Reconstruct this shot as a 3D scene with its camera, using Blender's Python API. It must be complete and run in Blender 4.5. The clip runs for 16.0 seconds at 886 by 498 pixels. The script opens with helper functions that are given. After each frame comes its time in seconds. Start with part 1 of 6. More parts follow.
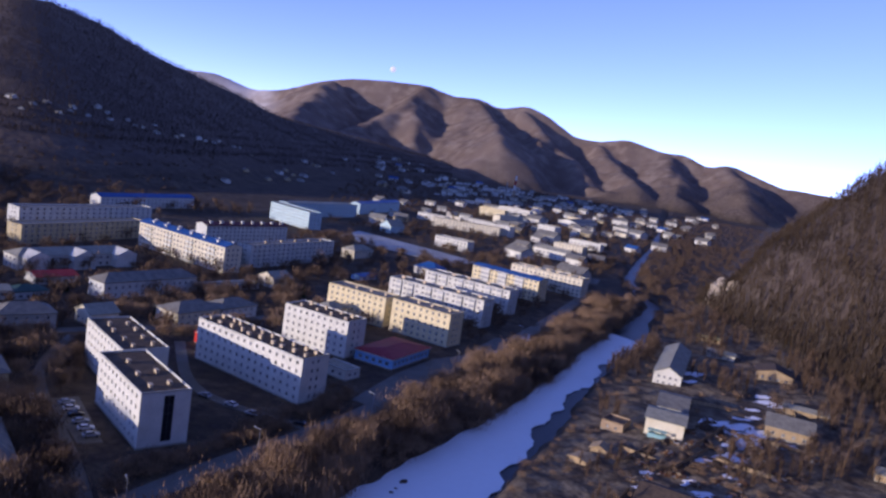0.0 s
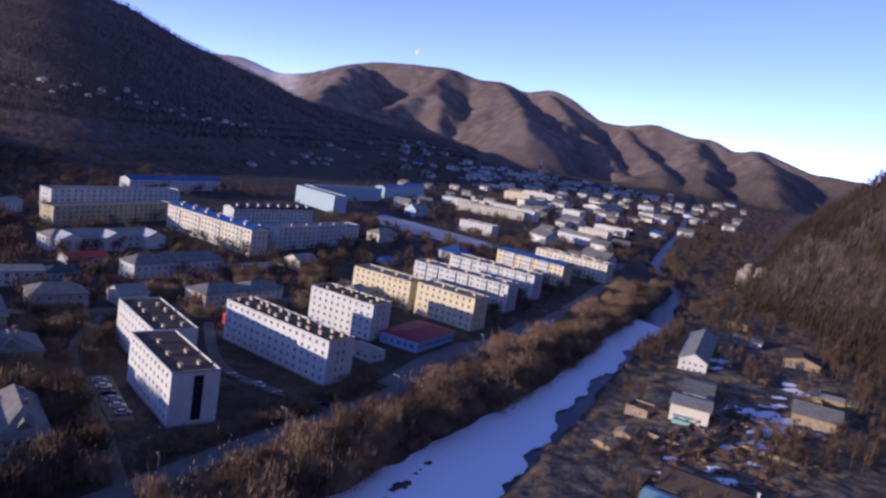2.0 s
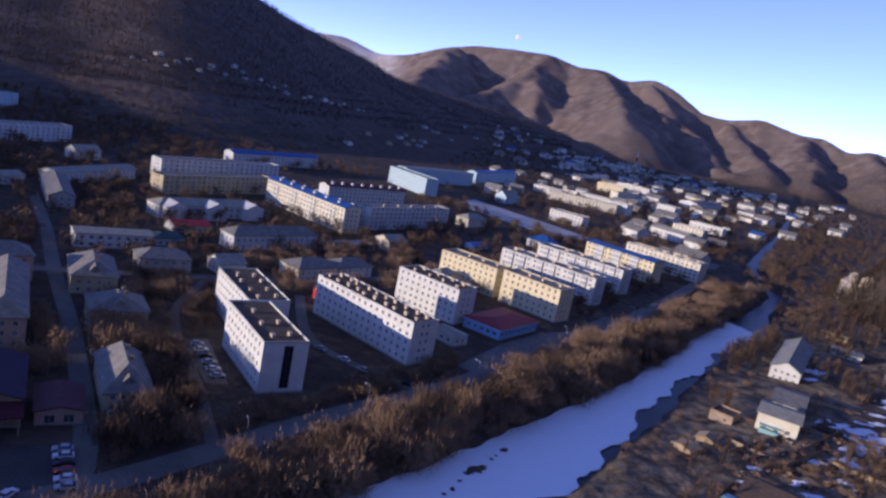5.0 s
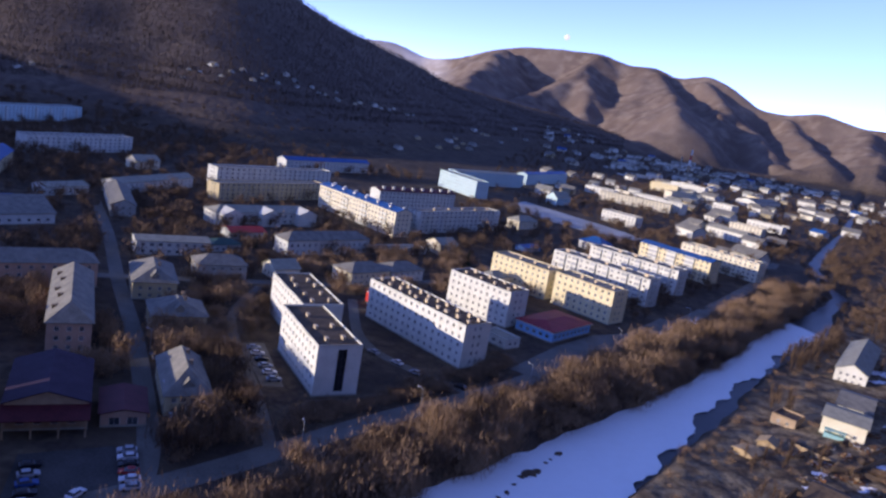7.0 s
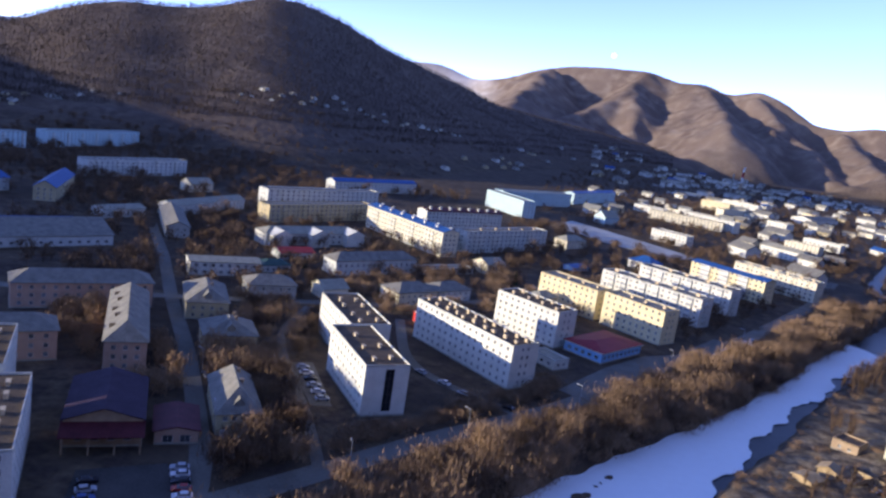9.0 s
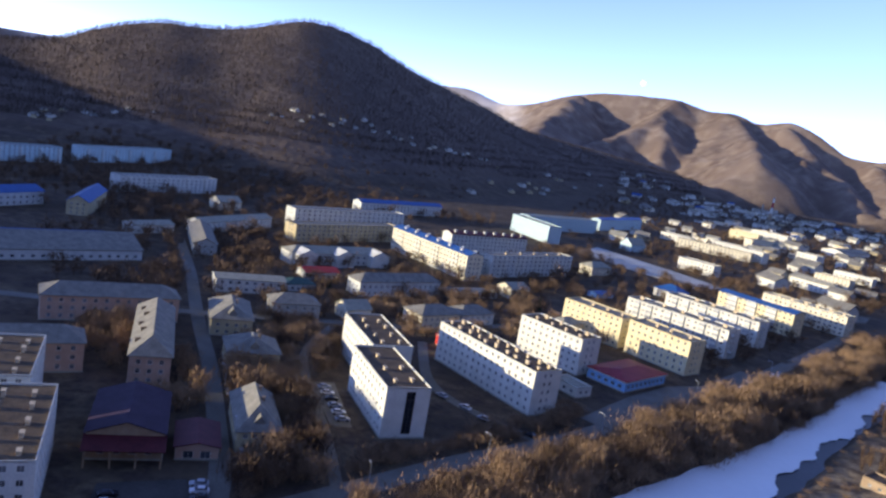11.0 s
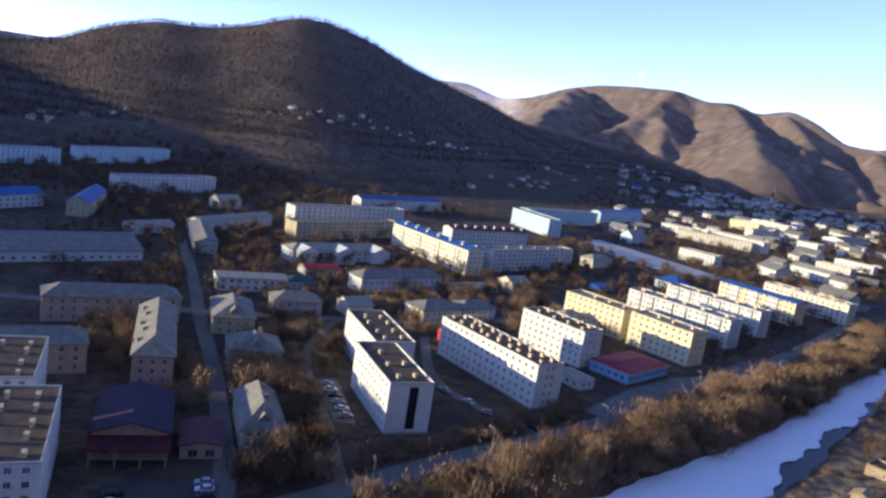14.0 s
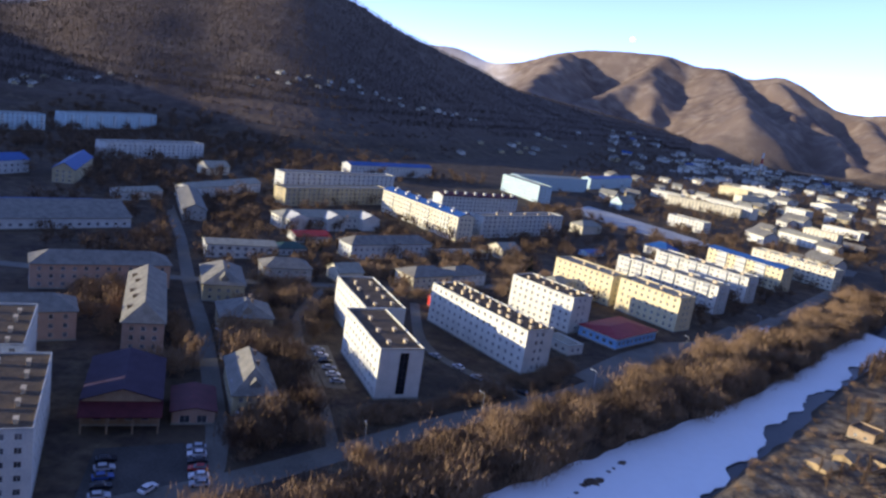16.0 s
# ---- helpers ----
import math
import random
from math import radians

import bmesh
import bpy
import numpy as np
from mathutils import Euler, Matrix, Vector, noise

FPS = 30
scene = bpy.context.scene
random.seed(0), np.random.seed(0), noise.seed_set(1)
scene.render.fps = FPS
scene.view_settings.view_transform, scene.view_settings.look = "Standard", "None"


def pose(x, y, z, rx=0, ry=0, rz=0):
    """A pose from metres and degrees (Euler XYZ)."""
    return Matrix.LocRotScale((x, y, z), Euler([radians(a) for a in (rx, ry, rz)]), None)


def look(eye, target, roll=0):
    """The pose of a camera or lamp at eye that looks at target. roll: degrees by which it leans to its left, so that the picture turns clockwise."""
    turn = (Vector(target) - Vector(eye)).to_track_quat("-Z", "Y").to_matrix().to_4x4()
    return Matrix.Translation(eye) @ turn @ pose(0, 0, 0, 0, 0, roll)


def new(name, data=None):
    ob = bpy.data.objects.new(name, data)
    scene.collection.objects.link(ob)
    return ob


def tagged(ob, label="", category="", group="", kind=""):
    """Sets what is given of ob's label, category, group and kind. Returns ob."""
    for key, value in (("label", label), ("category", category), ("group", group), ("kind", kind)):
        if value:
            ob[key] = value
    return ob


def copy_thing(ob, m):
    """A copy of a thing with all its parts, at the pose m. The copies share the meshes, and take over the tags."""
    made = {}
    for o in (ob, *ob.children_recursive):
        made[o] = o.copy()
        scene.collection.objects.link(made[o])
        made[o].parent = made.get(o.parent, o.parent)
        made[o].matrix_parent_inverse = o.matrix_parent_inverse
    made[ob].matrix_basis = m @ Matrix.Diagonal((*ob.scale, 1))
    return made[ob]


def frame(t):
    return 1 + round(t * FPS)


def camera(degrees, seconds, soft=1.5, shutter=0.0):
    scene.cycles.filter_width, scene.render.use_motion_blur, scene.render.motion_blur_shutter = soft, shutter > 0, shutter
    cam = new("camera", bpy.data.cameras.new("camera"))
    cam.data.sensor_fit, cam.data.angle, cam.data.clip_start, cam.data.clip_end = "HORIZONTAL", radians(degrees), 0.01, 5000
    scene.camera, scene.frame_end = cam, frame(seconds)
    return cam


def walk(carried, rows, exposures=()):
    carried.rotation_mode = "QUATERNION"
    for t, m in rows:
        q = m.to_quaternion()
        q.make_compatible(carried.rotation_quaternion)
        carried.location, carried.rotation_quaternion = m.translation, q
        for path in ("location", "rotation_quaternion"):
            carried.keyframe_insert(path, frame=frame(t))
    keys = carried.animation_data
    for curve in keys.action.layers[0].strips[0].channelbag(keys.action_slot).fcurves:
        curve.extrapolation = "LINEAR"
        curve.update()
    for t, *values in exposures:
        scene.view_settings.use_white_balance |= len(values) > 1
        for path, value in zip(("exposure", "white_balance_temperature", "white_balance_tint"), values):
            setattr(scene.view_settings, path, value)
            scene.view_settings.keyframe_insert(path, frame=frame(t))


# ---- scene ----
# a small aircraft hovers over the river bank and turns slowly to its left
cam = camera(61.42, 16.0, soft=2.55)
PATH = [
    (0, (1.5, 1.6, 88.2), (32.368, 95.852, 75.403), 8.76),
    (0.5, (1.45, 1.55, 88.15), (31.903, 95.820, 74.519), 7.61),
    (1, (1.35, 1.45, 88.1), (31.951, 95.681, 74.530), 8.33),
    (1.5, (1.05, 1.5, 88.1), (31.107, 95.788, 73.734), 8.86),
    (2, (0.75, 1.2, 88.2), (28.827, 95.939, 72.831), 8.95),
    (2.5, (0.35, 0.5, 88.65), (25.721, 95.932, 72.869), 9.64),
    (3, (0.1, 0.1, 88.9), (22.286, 96.102, 71.832), 10.23),
    (3.5, (0, 0, 89), (20.274, 96.281, 71.139), 10.14),
    (6, (0, 0, 89), (14.638, 96.766, 68.458), 11.67),
    (6.5, (0, 0, 89), (12.622, 96.911, 67.812), 10.90),
    (7, (0, 0, 89), (10.305, 97.402, 68.835), 9.76),
    (7.5, (0, 0, 89), (9.322, 97.380, 68.257), 11.09),
    (8, (0, 0, 89), (7.554, 97.569, 68.429), 9.45),
    (8.5, (0, 0, 89), (5.700, 97.874, 69.296), 9.79),
    (9, (0, 0, 89), (3.698, 98.190, 70.425), 8.82),
    (11.5, (0, 0, 89), (-0.973, 98.730, 73.144), 9.90),
    (12, (0, 0, 89), (-1.654, 98.807, 73.691), 9.65),
    (12.5, (0, 0, 89), (-1.644, 98.969, 74.772), 9.69),
    (13, (0, 0, 89), (0.122, 98.588, 72.254), 8.78),
    (13.5, (0, 0, 89), (0.694, 98.582, 72.232), 8.71),
    (14, (0, 0, 89), (0.000, 98.585, 72.237), 8.90),
    (14.5, (0, 0, 89), (-0.580, 98.599, 72.327), 8.76),
    (15, (0, 0, 89), (-0.139, 98.371, 71.024), 8.82),
    (15.5, (0, 0, 89), (0.855, 98.087, 69.551), 9.08),
    (16, (0, 0, 89), (2.012, 97.771, 68.101), 9.05),
]
walk(cam, [(t, look(eye, target, roll)) for t, eye, target, roll in PATH],
     exposures=[(0, 1.02, 5420, 41), (3.5, 0.97, 5470, 40), (7, 1.38, 5590, 35), (9, 1.74, 5800, 26), (11.5, 1.78, 6130, 20), (16, 1.75, 6080, 20)])

# ---- light: low winter sun from the side, clear sky ----
SUN_AZ, SUN_EL = -104.0, 7.8          # degrees, clockwise from +y
world = bpy.data.worlds.new("sky")
scene.world = world
world.use_nodes = True
wn = world.node_tree.nodes
sky = wn.new("ShaderNodeTexSky")
sky.sky_type = 'NISHITA'
sky.sun_disc = False
sky.sun_elevation = radians(SUN_EL)
sky.sun_rotation = radians(SUN_AZ)
sky.air_density, sky.dust_density, sky.ozone_density = 0.6, 0.35, 1.3
sky.altitude = 4500
wn["Background"].inputs["Strength"].default_value = 0.15
hue = wn.new("ShaderNodeMixRGB")        # violet tint multiplied into the sky's colour and its light
hue.blend_type = 'MULTIPLY'
hue.inputs[0].default_value, hue.inputs[2].default_value = 1.0, (1.10, 0.95, 1.09, 1)
world.node_tree.links.new(sky.outputs[0], hue.inputs[1])
world.node_tree.links.new(hue.outputs[0], wn["Background"].inputs["Color"])
sun = new("sun", bpy.data.lights.new("sun", 'SUN'))
sun.data.energy, sun.data.angle, sun.data.color = 2.0, radians(0.5), (1.0, 0.87, 0.55)
a, e = radians(SUN_AZ), radians(SUN_EL)
sun.matrix_world = look((math.sin(a) * math.cos(e) * 100, math.cos(a) * math.cos(e) * 100, math.sin(e) * 100 + 50), (0, 0, 50))


# ---- materials ----
def noisy(name, low, high, scale=1.0, rough=0.85, bump=0.0, fine=8.0, spread=0.0, metal=0.0, per_object=False, big=0.05, coords="Object"):
    """A surface whose colour wanders between two tones at a coarse and a fine scale."""
    m = bpy.data.materials.new(name)
    m.use_nodes = True
    n, k = m.node_tree.nodes, m.node_tree.links
    bsdf = n["Principled BSDF"]
    bsdf.inputs["Roughness"].default_value, bsdf.inputs["Metallic"].default_value = rough, metal
    bsdf.inputs["Specular IOR Level"].default_value = 0.25
    geo = n.new("ShaderNodeNewGeometry") if coords == "World" else n.new("ShaderNodeTexCoord")
    where = geo.outputs["Position"] if coords == "World" else geo.outputs["Object"]
    a, b = n.new("ShaderNodeTexNoise"), n.new("ShaderNodeTexNoise")
    a.inputs["Scale"].default_value, b.inputs["Scale"].default_value = scale, scale * fine
    a.inputs["Detail"].default_value, b.inputs["Detail"].default_value = 4, 3
    k.new(where, a.inputs["Vector"]), k.new(where, b.inputs["Vector"])
    mix = n.new("ShaderNodeMath")
    mix.operation = 'MULTIPLY_ADD'
    mix.inputs[1].default_value = 0.45
    k.new(b.outputs["Fac"], mix.inputs[0])
    half = n.new("ShaderNodeMath")
    half.operation = 'MULTIPLY'
    half.inputs[1].default_value = 0.55
    k.new(a.outputs["Fac"], half.inputs[0])
    k.new(half.outputs[0], mix.inputs[2])
    last = mix.outputs[0]
    if spread:
        info = n.new("ShaderNodeObjectInfo")
        add = n.new("ShaderNodeMath")
        add.operation = 'MULTIPLY_ADD'
        add.inputs[1].default_value = spread
        k.new(info.outputs["Random"], add.inputs[0])
        k.new(last, add.inputs[2])
        sub = n.new("ShaderNodeMath")
        sub.operation = 'SUBTRACT'
        sub.inputs[1].default_value = spread / 2
        k.new(add.outputs[0], sub.inputs[0])
        last = sub.outputs[0]
    ramp = n.new("ShaderNodeValToRGB")
    ramp.color_ramp.elements[0].position, ramp.color_ramp.elements[1].position = 0.36, 0.64
    ramp.color_ramp.elements[0].color, ramp.color_ramp.elements[1].color = (*low, 1), (*high, 1)
    k.new(last, ramp.inputs[0])
    k.new(ramp.outputs[0], bsdf.inputs["Base Color"])
    if bump:
        bp = n.new("ShaderNodeBump")
        bp.inputs["Strength"].default_value, bp.inputs["Distance"].default_value = 0.6, bump
        k.new(last, bp.inputs["Height"])
        k.new(bp.outputs[0], bsdf.inputs["Normal"])
    return m


MAT = {}
MAT["white_wall"] = noisy("white_wall", (0.56, 0.56, 0.477), (0.72, 0.715, 0.621), 0.25, 0.8, 0.01, 9)
MAT["pale_wall"] = noisy("pale_wall", (0.5, 0.52, 0.477), (0.68, 0.69, 0.612), 0.25, 0.85, 0.01, 9)
MAT["beige_wall"] = noisy("beige_wall", (0.62, 0.53, 0.306), (0.76, 0.67, 0.405), 0.25, 0.85, 0.01, 9)
MAT["cream_wall"] = noisy("cream_wall", (0.62, 0.57, 0.405), (0.76, 0.71, 0.531), 0.25, 0.85, 0.01, 9)
MAT["ochre_wall"] = noisy("ochre_wall", (0.44, 0.37, 0.216), (0.58, 0.5, 0.297), 0.25, 0.85, 0.01, 9)
MAT["pink_wall"] = noisy("pink_wall", (0.42, 0.28, 0.198), (0.55, 0.38, 0.27), 0.25, 0.85, 0.01, 9)
MAT["grey_wall"] = noisy("grey_wall", (0.33, 0.34, 0.302), (0.48, 0.49, 0.42), 0.25, 0.85, 0.01, 9)
MAT["teal_wall"] = noisy("teal_wall", (0.40, 0.55, 0.56), (0.54, 0.68, 0.68), 0.25, 0.85, 0.01, 9)
MAT["blue_wall"] = noisy("blue_wall", (0.20, 0.40, 0.62), (0.28, 0.50, 0.72), 0.25, 0.8, 0.01, 9)
MAT["yellow_wall"] = noisy("yellow_wall", (0.58, 0.47, 0.144), (0.68, 0.56, 0.198), 0.25, 0.8, 0.01, 9)
MAT["brick_wall"] = noisy("brick_wall", (0.28, 0.2, 0.126), (0.42, 0.32, 0.198), 0.5, 0.9, 0.02, 9)
MAT["bitumen"] = noisy("bitumen", (0.065, 0.048, 0.0319), (0.15, 0.11, 0.0672), 0.35, 0.9, 0.02, 7)
MAT["slate"] = noisy("slate", (0.15, 0.145, 0.122), (0.27, 0.258, 0.212), 0.4, 0.85, 0.03, 8)
MAT["pale_slate"] = noisy("pale_slate", (0.24, 0.235, 0.185), (0.38, 0.37, 0.281), 0.4, 0.85, 0.03, 8)
MAT["blue_roof"] = noisy("blue_roof", (0.018, 0.075, 0.23), (0.03, 0.115, 0.33), 0.3, 0.45, 0.01, 6)
MAT["red_roof"] = noisy("red_roof", (0.23, 0.016, 0.026), (0.33, 0.03, 0.04), 0.3, 0.6, 0.01, 6)
MAT["red_paint"] = noisy("red_paint", (0.42, 0.03, 0.02), (0.56, 0.05, 0.035), 0.5, 0.5, 0.005, 6)
MAT["rust"] = noisy("rust", (0.10, 0.045, 0.022), (0.26, 0.13, 0.06), 0.9, 0.85, 0.02, 5)
MAT["dark_red_roof"] = noisy("dark_red_roof", (0.065, 0.014, 0.019), (0.12, 0.026, 0.032), 0.3, 0.6, 0.01, 6)
MAT["purple_roof"] = noisy("purple_roof", (0.030, 0.017, 0.033), (0.052, 0.032, 0.056), 0.3, 0.75, 0.01, 6)
MAT["green_roof"] = noisy("green_roof", (0.035, 0.075, 0.06), (0.06, 0.115, 0.09), 0.3, 0.55, 0.01, 6)
MAT["teal_roof"] = noisy("teal_roof", (0.22, 0.42, 0.42), (0.32, 0.54, 0.54), 0.3, 0.5, 0.01, 6)
MAT["wood"] = noisy("wood", (0.3, 0.22, 0.117), (0.46, 0.35, 0.198), 0.8, 0.85, 0.02, 6)
MAT["dark_wood"] = noisy("dark_wood", (0.07, 0.05, 0.036), (0.15, 0.11, 0.072), 0.8, 0.9, 0.02, 6)
MAT["frame"] = noisy("frame", (0.62, 0.62, 0.54), (0.74, 0.74, 0.648), 1.5, 0.6)
MAT["glass"] = noisy("glass", (0.06, 0.065, 0.072), (0.19, 0.20, 0.21), 0.6, 0.15, spread=0.4)
MAT["dark_glass"] = noisy("dark_glass", (0.010, 0.012, 0.015), (0.03, 0.034, 0.04), 0.6, 0.25)
MAT["dark_frame"] = noisy("dark_frame", (0.03, 0.032, 0.035), (0.06, 0.062, 0.066), 1.0, 0.6)
MAT["veiled_glass"] = noisy("veiled_glass", (0.30, 0.32, 0.33), (0.56, 0.57, 0.55), 0.6, 0.2, spread=0.4)
MAT["vent"] = noisy("vent", (0.5, 0.4, 0.252), (0.72, 0.6, 0.396), 1.0, 0.9, 0.01)
MAT["metal"] = noisy("metal", (0.30, 0.31, 0.32), (0.45, 0.46, 0.47), 1.0, 0.5, metal=0.4)
MAT["concrete"] = noisy("concrete", (0.26, 0.25, 0.202), (0.4, 0.39, 0.311), 0.5, 0.9, 0.02)
MAT["tarmac"] = noisy("tarmac", (0.048, 0.046, 0.042), (0.095, 0.09, 0.08), 0.12, 0.9, 0.02, 14, coords="World")
MAT["asphalt"] = noisy("asphalt", (0.12, 0.115, 0.095), (0.20, 0.19, 0.155), 0.12, 0.9, 0.02, 14, coords="World")
MAT["dirt_road"] = noisy("dirt_road", (0.13, 0.115, 0.0882), (0.22, 0.195, 0.149), 0.15, 0.95, 0.03, 12, coords="World")
MAT["trunk"] = noisy("trunk", (0.05, 0.038, 0.028), (0.12, 0.09, 0.065), 1.0, 0.95)
MAT["twigs"] = noisy("twigs", (0.052, 0.034, 0.025), (0.30, 0.20, 0.115), 0.35, 0.9, spread=0.35)
MAT["hill_twigs"] = noisy("hill_twigs", (0.038, 0.026, 0.016), (0.100, 0.069, 0.040), 0.018, 0.95, coords="World", fine=20)
MAT["mountain_twigs"] = noisy("mountain_twigs", (0.052, 0.039, 0.032), (0.104, 0.078, 0.060), 0.012, 0.95, coords="World", fine=20)
MAT["hill_trunk"] = noisy("hill_trunk", (0.07, 0.056, 0.042), (0.155, 0.125, 0.090), 0.03, 0.95, coords="World", fine=20)
MAT["rock"] = noisy("rock", (0.3, 0.25, 0.18), (0.5, 0.43, 0.306), 0.08, 0.9, 0.3, 10, coords="World")
MAT["needles"] = noisy("needles", (0.012, 0.028, 0.0126), (0.03, 0.055, 0.0252), 0.8, 0.9)
MAT["snow"] = noisy("snow", (0.78, 0.80, 0.83), (0.90, 0.91, 0.92), 0.06, 0.75, 0.06, 12, coords="World")
MAT["river_snow"] = noisy("river_snow", (0.91, 0.94, 0.92), (0.95, 0.98, 0.96), 0.04, 0.7, 0.03, 10, coords="World")
MAT["snow_dirty"] = noisy("snow_dirty", (0.3, 0.3, 0.279), (0.52, 0.53, 0.495), 0.05, 0.9, 0.05, 10, coords="World")
MAT["water"] = noisy("water", (0.014, 0.016, 0.019), (0.035, 0.036, 0.038), 0.05, 0.45, 0.01, 20, coords="World")
MAT["tyre"] = noisy("tyre", (0.015, 0.015, 0.015), (0.03, 0.03, 0.03), 3, 0.9)
for colour, rgb in (("white", (0.75, 0.75, 0.75)), ("silver", (0.42, 0.44, 0.46)), ("black", (0.02, 0.02, 0.025)), ("red", (0.35, 0.03, 0.03)), ("blue", (0.05, 0.10, 0.30))):
    MAT["car_" + colour] = noisy("car_" + colour, tuple(c * 0.9 for c in rgb), rgb, 0.5, 0.25)


# ---- shape of the land ----
def lattice(ix, iy):
    v = np.sin(ix * 127.1 + iy * 311.7) * 43758.5453
    return v - np.floor(v)


def value_noise(x, y):
    ix, iy = np.floor(x), np.floor(y)
    fx, fy = x - ix, y - iy
    fx, fy = fx * fx * (3 - 2 * fx), fy * fy * (3 - 2 * fy)
    return (lattice(ix, iy) * (1 - fx) + lattice(ix + 1, iy) * fx) * (1 - fy) + (lattice(ix, iy + 1) * (1 - fx) + lattice(ix + 1, iy + 1) * fx) * fy - 0.5


def fbm(x, y, octaves=4):
    return sum(value_noise(x * 2.03 ** o + 17 * o, y * 2.03 ** o - 9 * o) / 2 ** o for o in range(octaves))


EYE = 89.0
# the wooded mountain: bearing, height of the crest over the eye (degrees), distance of the crest and of the foot
# bearings under -40: an unseen ridge, added and sized to shade the western town
MOUNT = np.array([(-180, -3.4, 1200, 700), (-140, 2.3, 1150, 650), (-115, 2.95, 1120, 620), (-85, 3.0, 1110, 620), (-62, 2.5, 1250, 720), (-48, 1.8, 1450, 850), (-41, 1.1, 1480, 850), (-34.5, 0.5, 1500, 860), (-33, 0.5, 1500, 860), (-28.6, 1.2, 1480, 850), (-26.3, 2.6, 1460, 840),
                  (-22.4, 3.9, 1450, 830), (-20, 3.8, 1450, 820), (-17, 4.3, 1450, 800), (-13.6, 5.6, 1450, 790), (-11.2, 5.8, 1460, 780),
                  (-7.6, 4.9, 1550, 790), (-4, 3.45, 1700, 830), (-0.8, 2.5, 1850, 900), (4.8, 0.5, 2200, 1150), (11.3, -0.15, 2450, 1600), (17.5, -0.75, 2700, 2200),
                  (21, -2.0, 2800, 2500), (180, -2.0, 2800, 2500)])
# the far bare range
RANGE = np.array([(-180, 0.5, 4300), (-40, 1.0, 4300), (-8, 2.4, 4500), (-2.1, 3.0, 4600), (0, 3.05, 4600), (2.3, 2.35, 4500), (4.4, 2.65, 4200), (7.1, 3.7, 4000),
                  (9.5, 4.3, 3950), (11.9, 4.55, 3900), (15.1, 4.7, 3900), (17.2, 4.2, 3850), (19.1, 4.35, 3850), (20.7, 3.8, 3800), (22.9, 4.35, 3750),
                  (24.4, 3.85, 3750), (26.6, 2.55, 3700), (28.4, 2.4, 3700), (30.5, 2.9, 3650), (33.1, 2.35, 3600), (34.7, 2.4, 3550), (36.4, 1.7, 3500),
                  (37.9, 2.1, 3500), (39.5, 1.65, 3450), (41.5, 1.05, 3400), (46, 0.9, 3400), (180, 0.5, 4300)])
# spurs of the range, each from its crest down: bearing and height over the eye (degrees)
SPURS = [[(7.8, 3.9), (6.6, 2.2), (5.4, 1.0)],
         [(15.0, 4.6), (13.4, 3.0), (10.8, 1.45), (8.3, 0.1), (6.5, -0.7)],
         [(14.8, 4.3), (14.2, 2.6), (14.35, 0.0), (14.2, -1.0)],
         [(18.9, 4.3), (20.0, 3.3), (20.9, 2.3), (21.6, 1.2)],
         [(20.4, 2.75), (18.8, 0.75), (17.2, -0.45), (16.4, -1.3)]]
SPURS += [[(22.3, 3.95), (23.9, 2.6), (24.0, 1.0), (23.2, 0.0), (23.0, -2.0)],
          [(24.2, 2.7), (25.7, 1.5), (27.7, 0.1), (30.4, -1.1)],
          [(28.1, 2.2), (30.3, 0.8), (32.2, -0.6)],
          [(33.0, 2.2), (34.2, 1.0), (35.0, -0.6)], [(37.8, 2.0), (39.0, 0.8), (39.6, -0.6)]]
# foot of the near hill beyond the river
HILL_FOOT = ((-20, -260), (60, -110), (150, 20), (215, 120), (262, 190), (308, 275), (334, 352), (350, 420), (370, 478), (398, 516), (432, 540), (500, 566), (640, 660), (900, 900), (1500, 1400), (2600, 2300))
# banks of the river, from under the aircraft up the valley
BANK_W = ((-190, -40), (-110, 40), (-40, 104), (0, 140), (21, 159), (39, 175), (67, 202), (95, 227), (132, 264), (165, 300), (208, 352), (240, 384), (284, 430), (328, 482), (340, 516), (375, 598), (487, 757), (625, 942), (1003, 1490))
BANK_E = ((-150, -70), (-72, 10), (-2, 82), (42, 132), (70, 164), (92, 187), (126, 226), (150, 256), (181, 293), (214, 328), (250, 362), (256, 372), (291, 423), (335, 477), (347, 514), (383, 594), (494, 752), (632, 938), (1009, 1484))


def eased(az, table, column, width=1.6):
    """A column of a table by bearing, with its corners rounded off."""
    return sum(w * np.interp(az + o * width, table[:, 0], table[:, column]) for o, w in ((-1, 0.14), (-0.5, 0.22), (0, 0.28), (0.5, 0.22), (1, 0.14)))


def to_line(x, y, line):
    """Distance from a line of points, positive to its right."""
    best, sign = np.full(np.shape(x), 1e9), np.ones(np.shape(x))
    for (ax, ay), (bx, by) in zip(line, line[1:]):
        dx, dy = bx - ax, by - ay
        u = np.clip(((x - ax) * dx + (y - ay) * dy) / (dx * dx + dy * dy), 0, 1)
        d = np.hypot(x - ax - u * dx, y - ay - u * dy)
        side = np.where((x - ax) * dy - (y - ay) * dx > 0, 1.0, -1.0)
        sign, best = np.where(d < best, side, sign), np.minimum(best, d)
    return best * sign


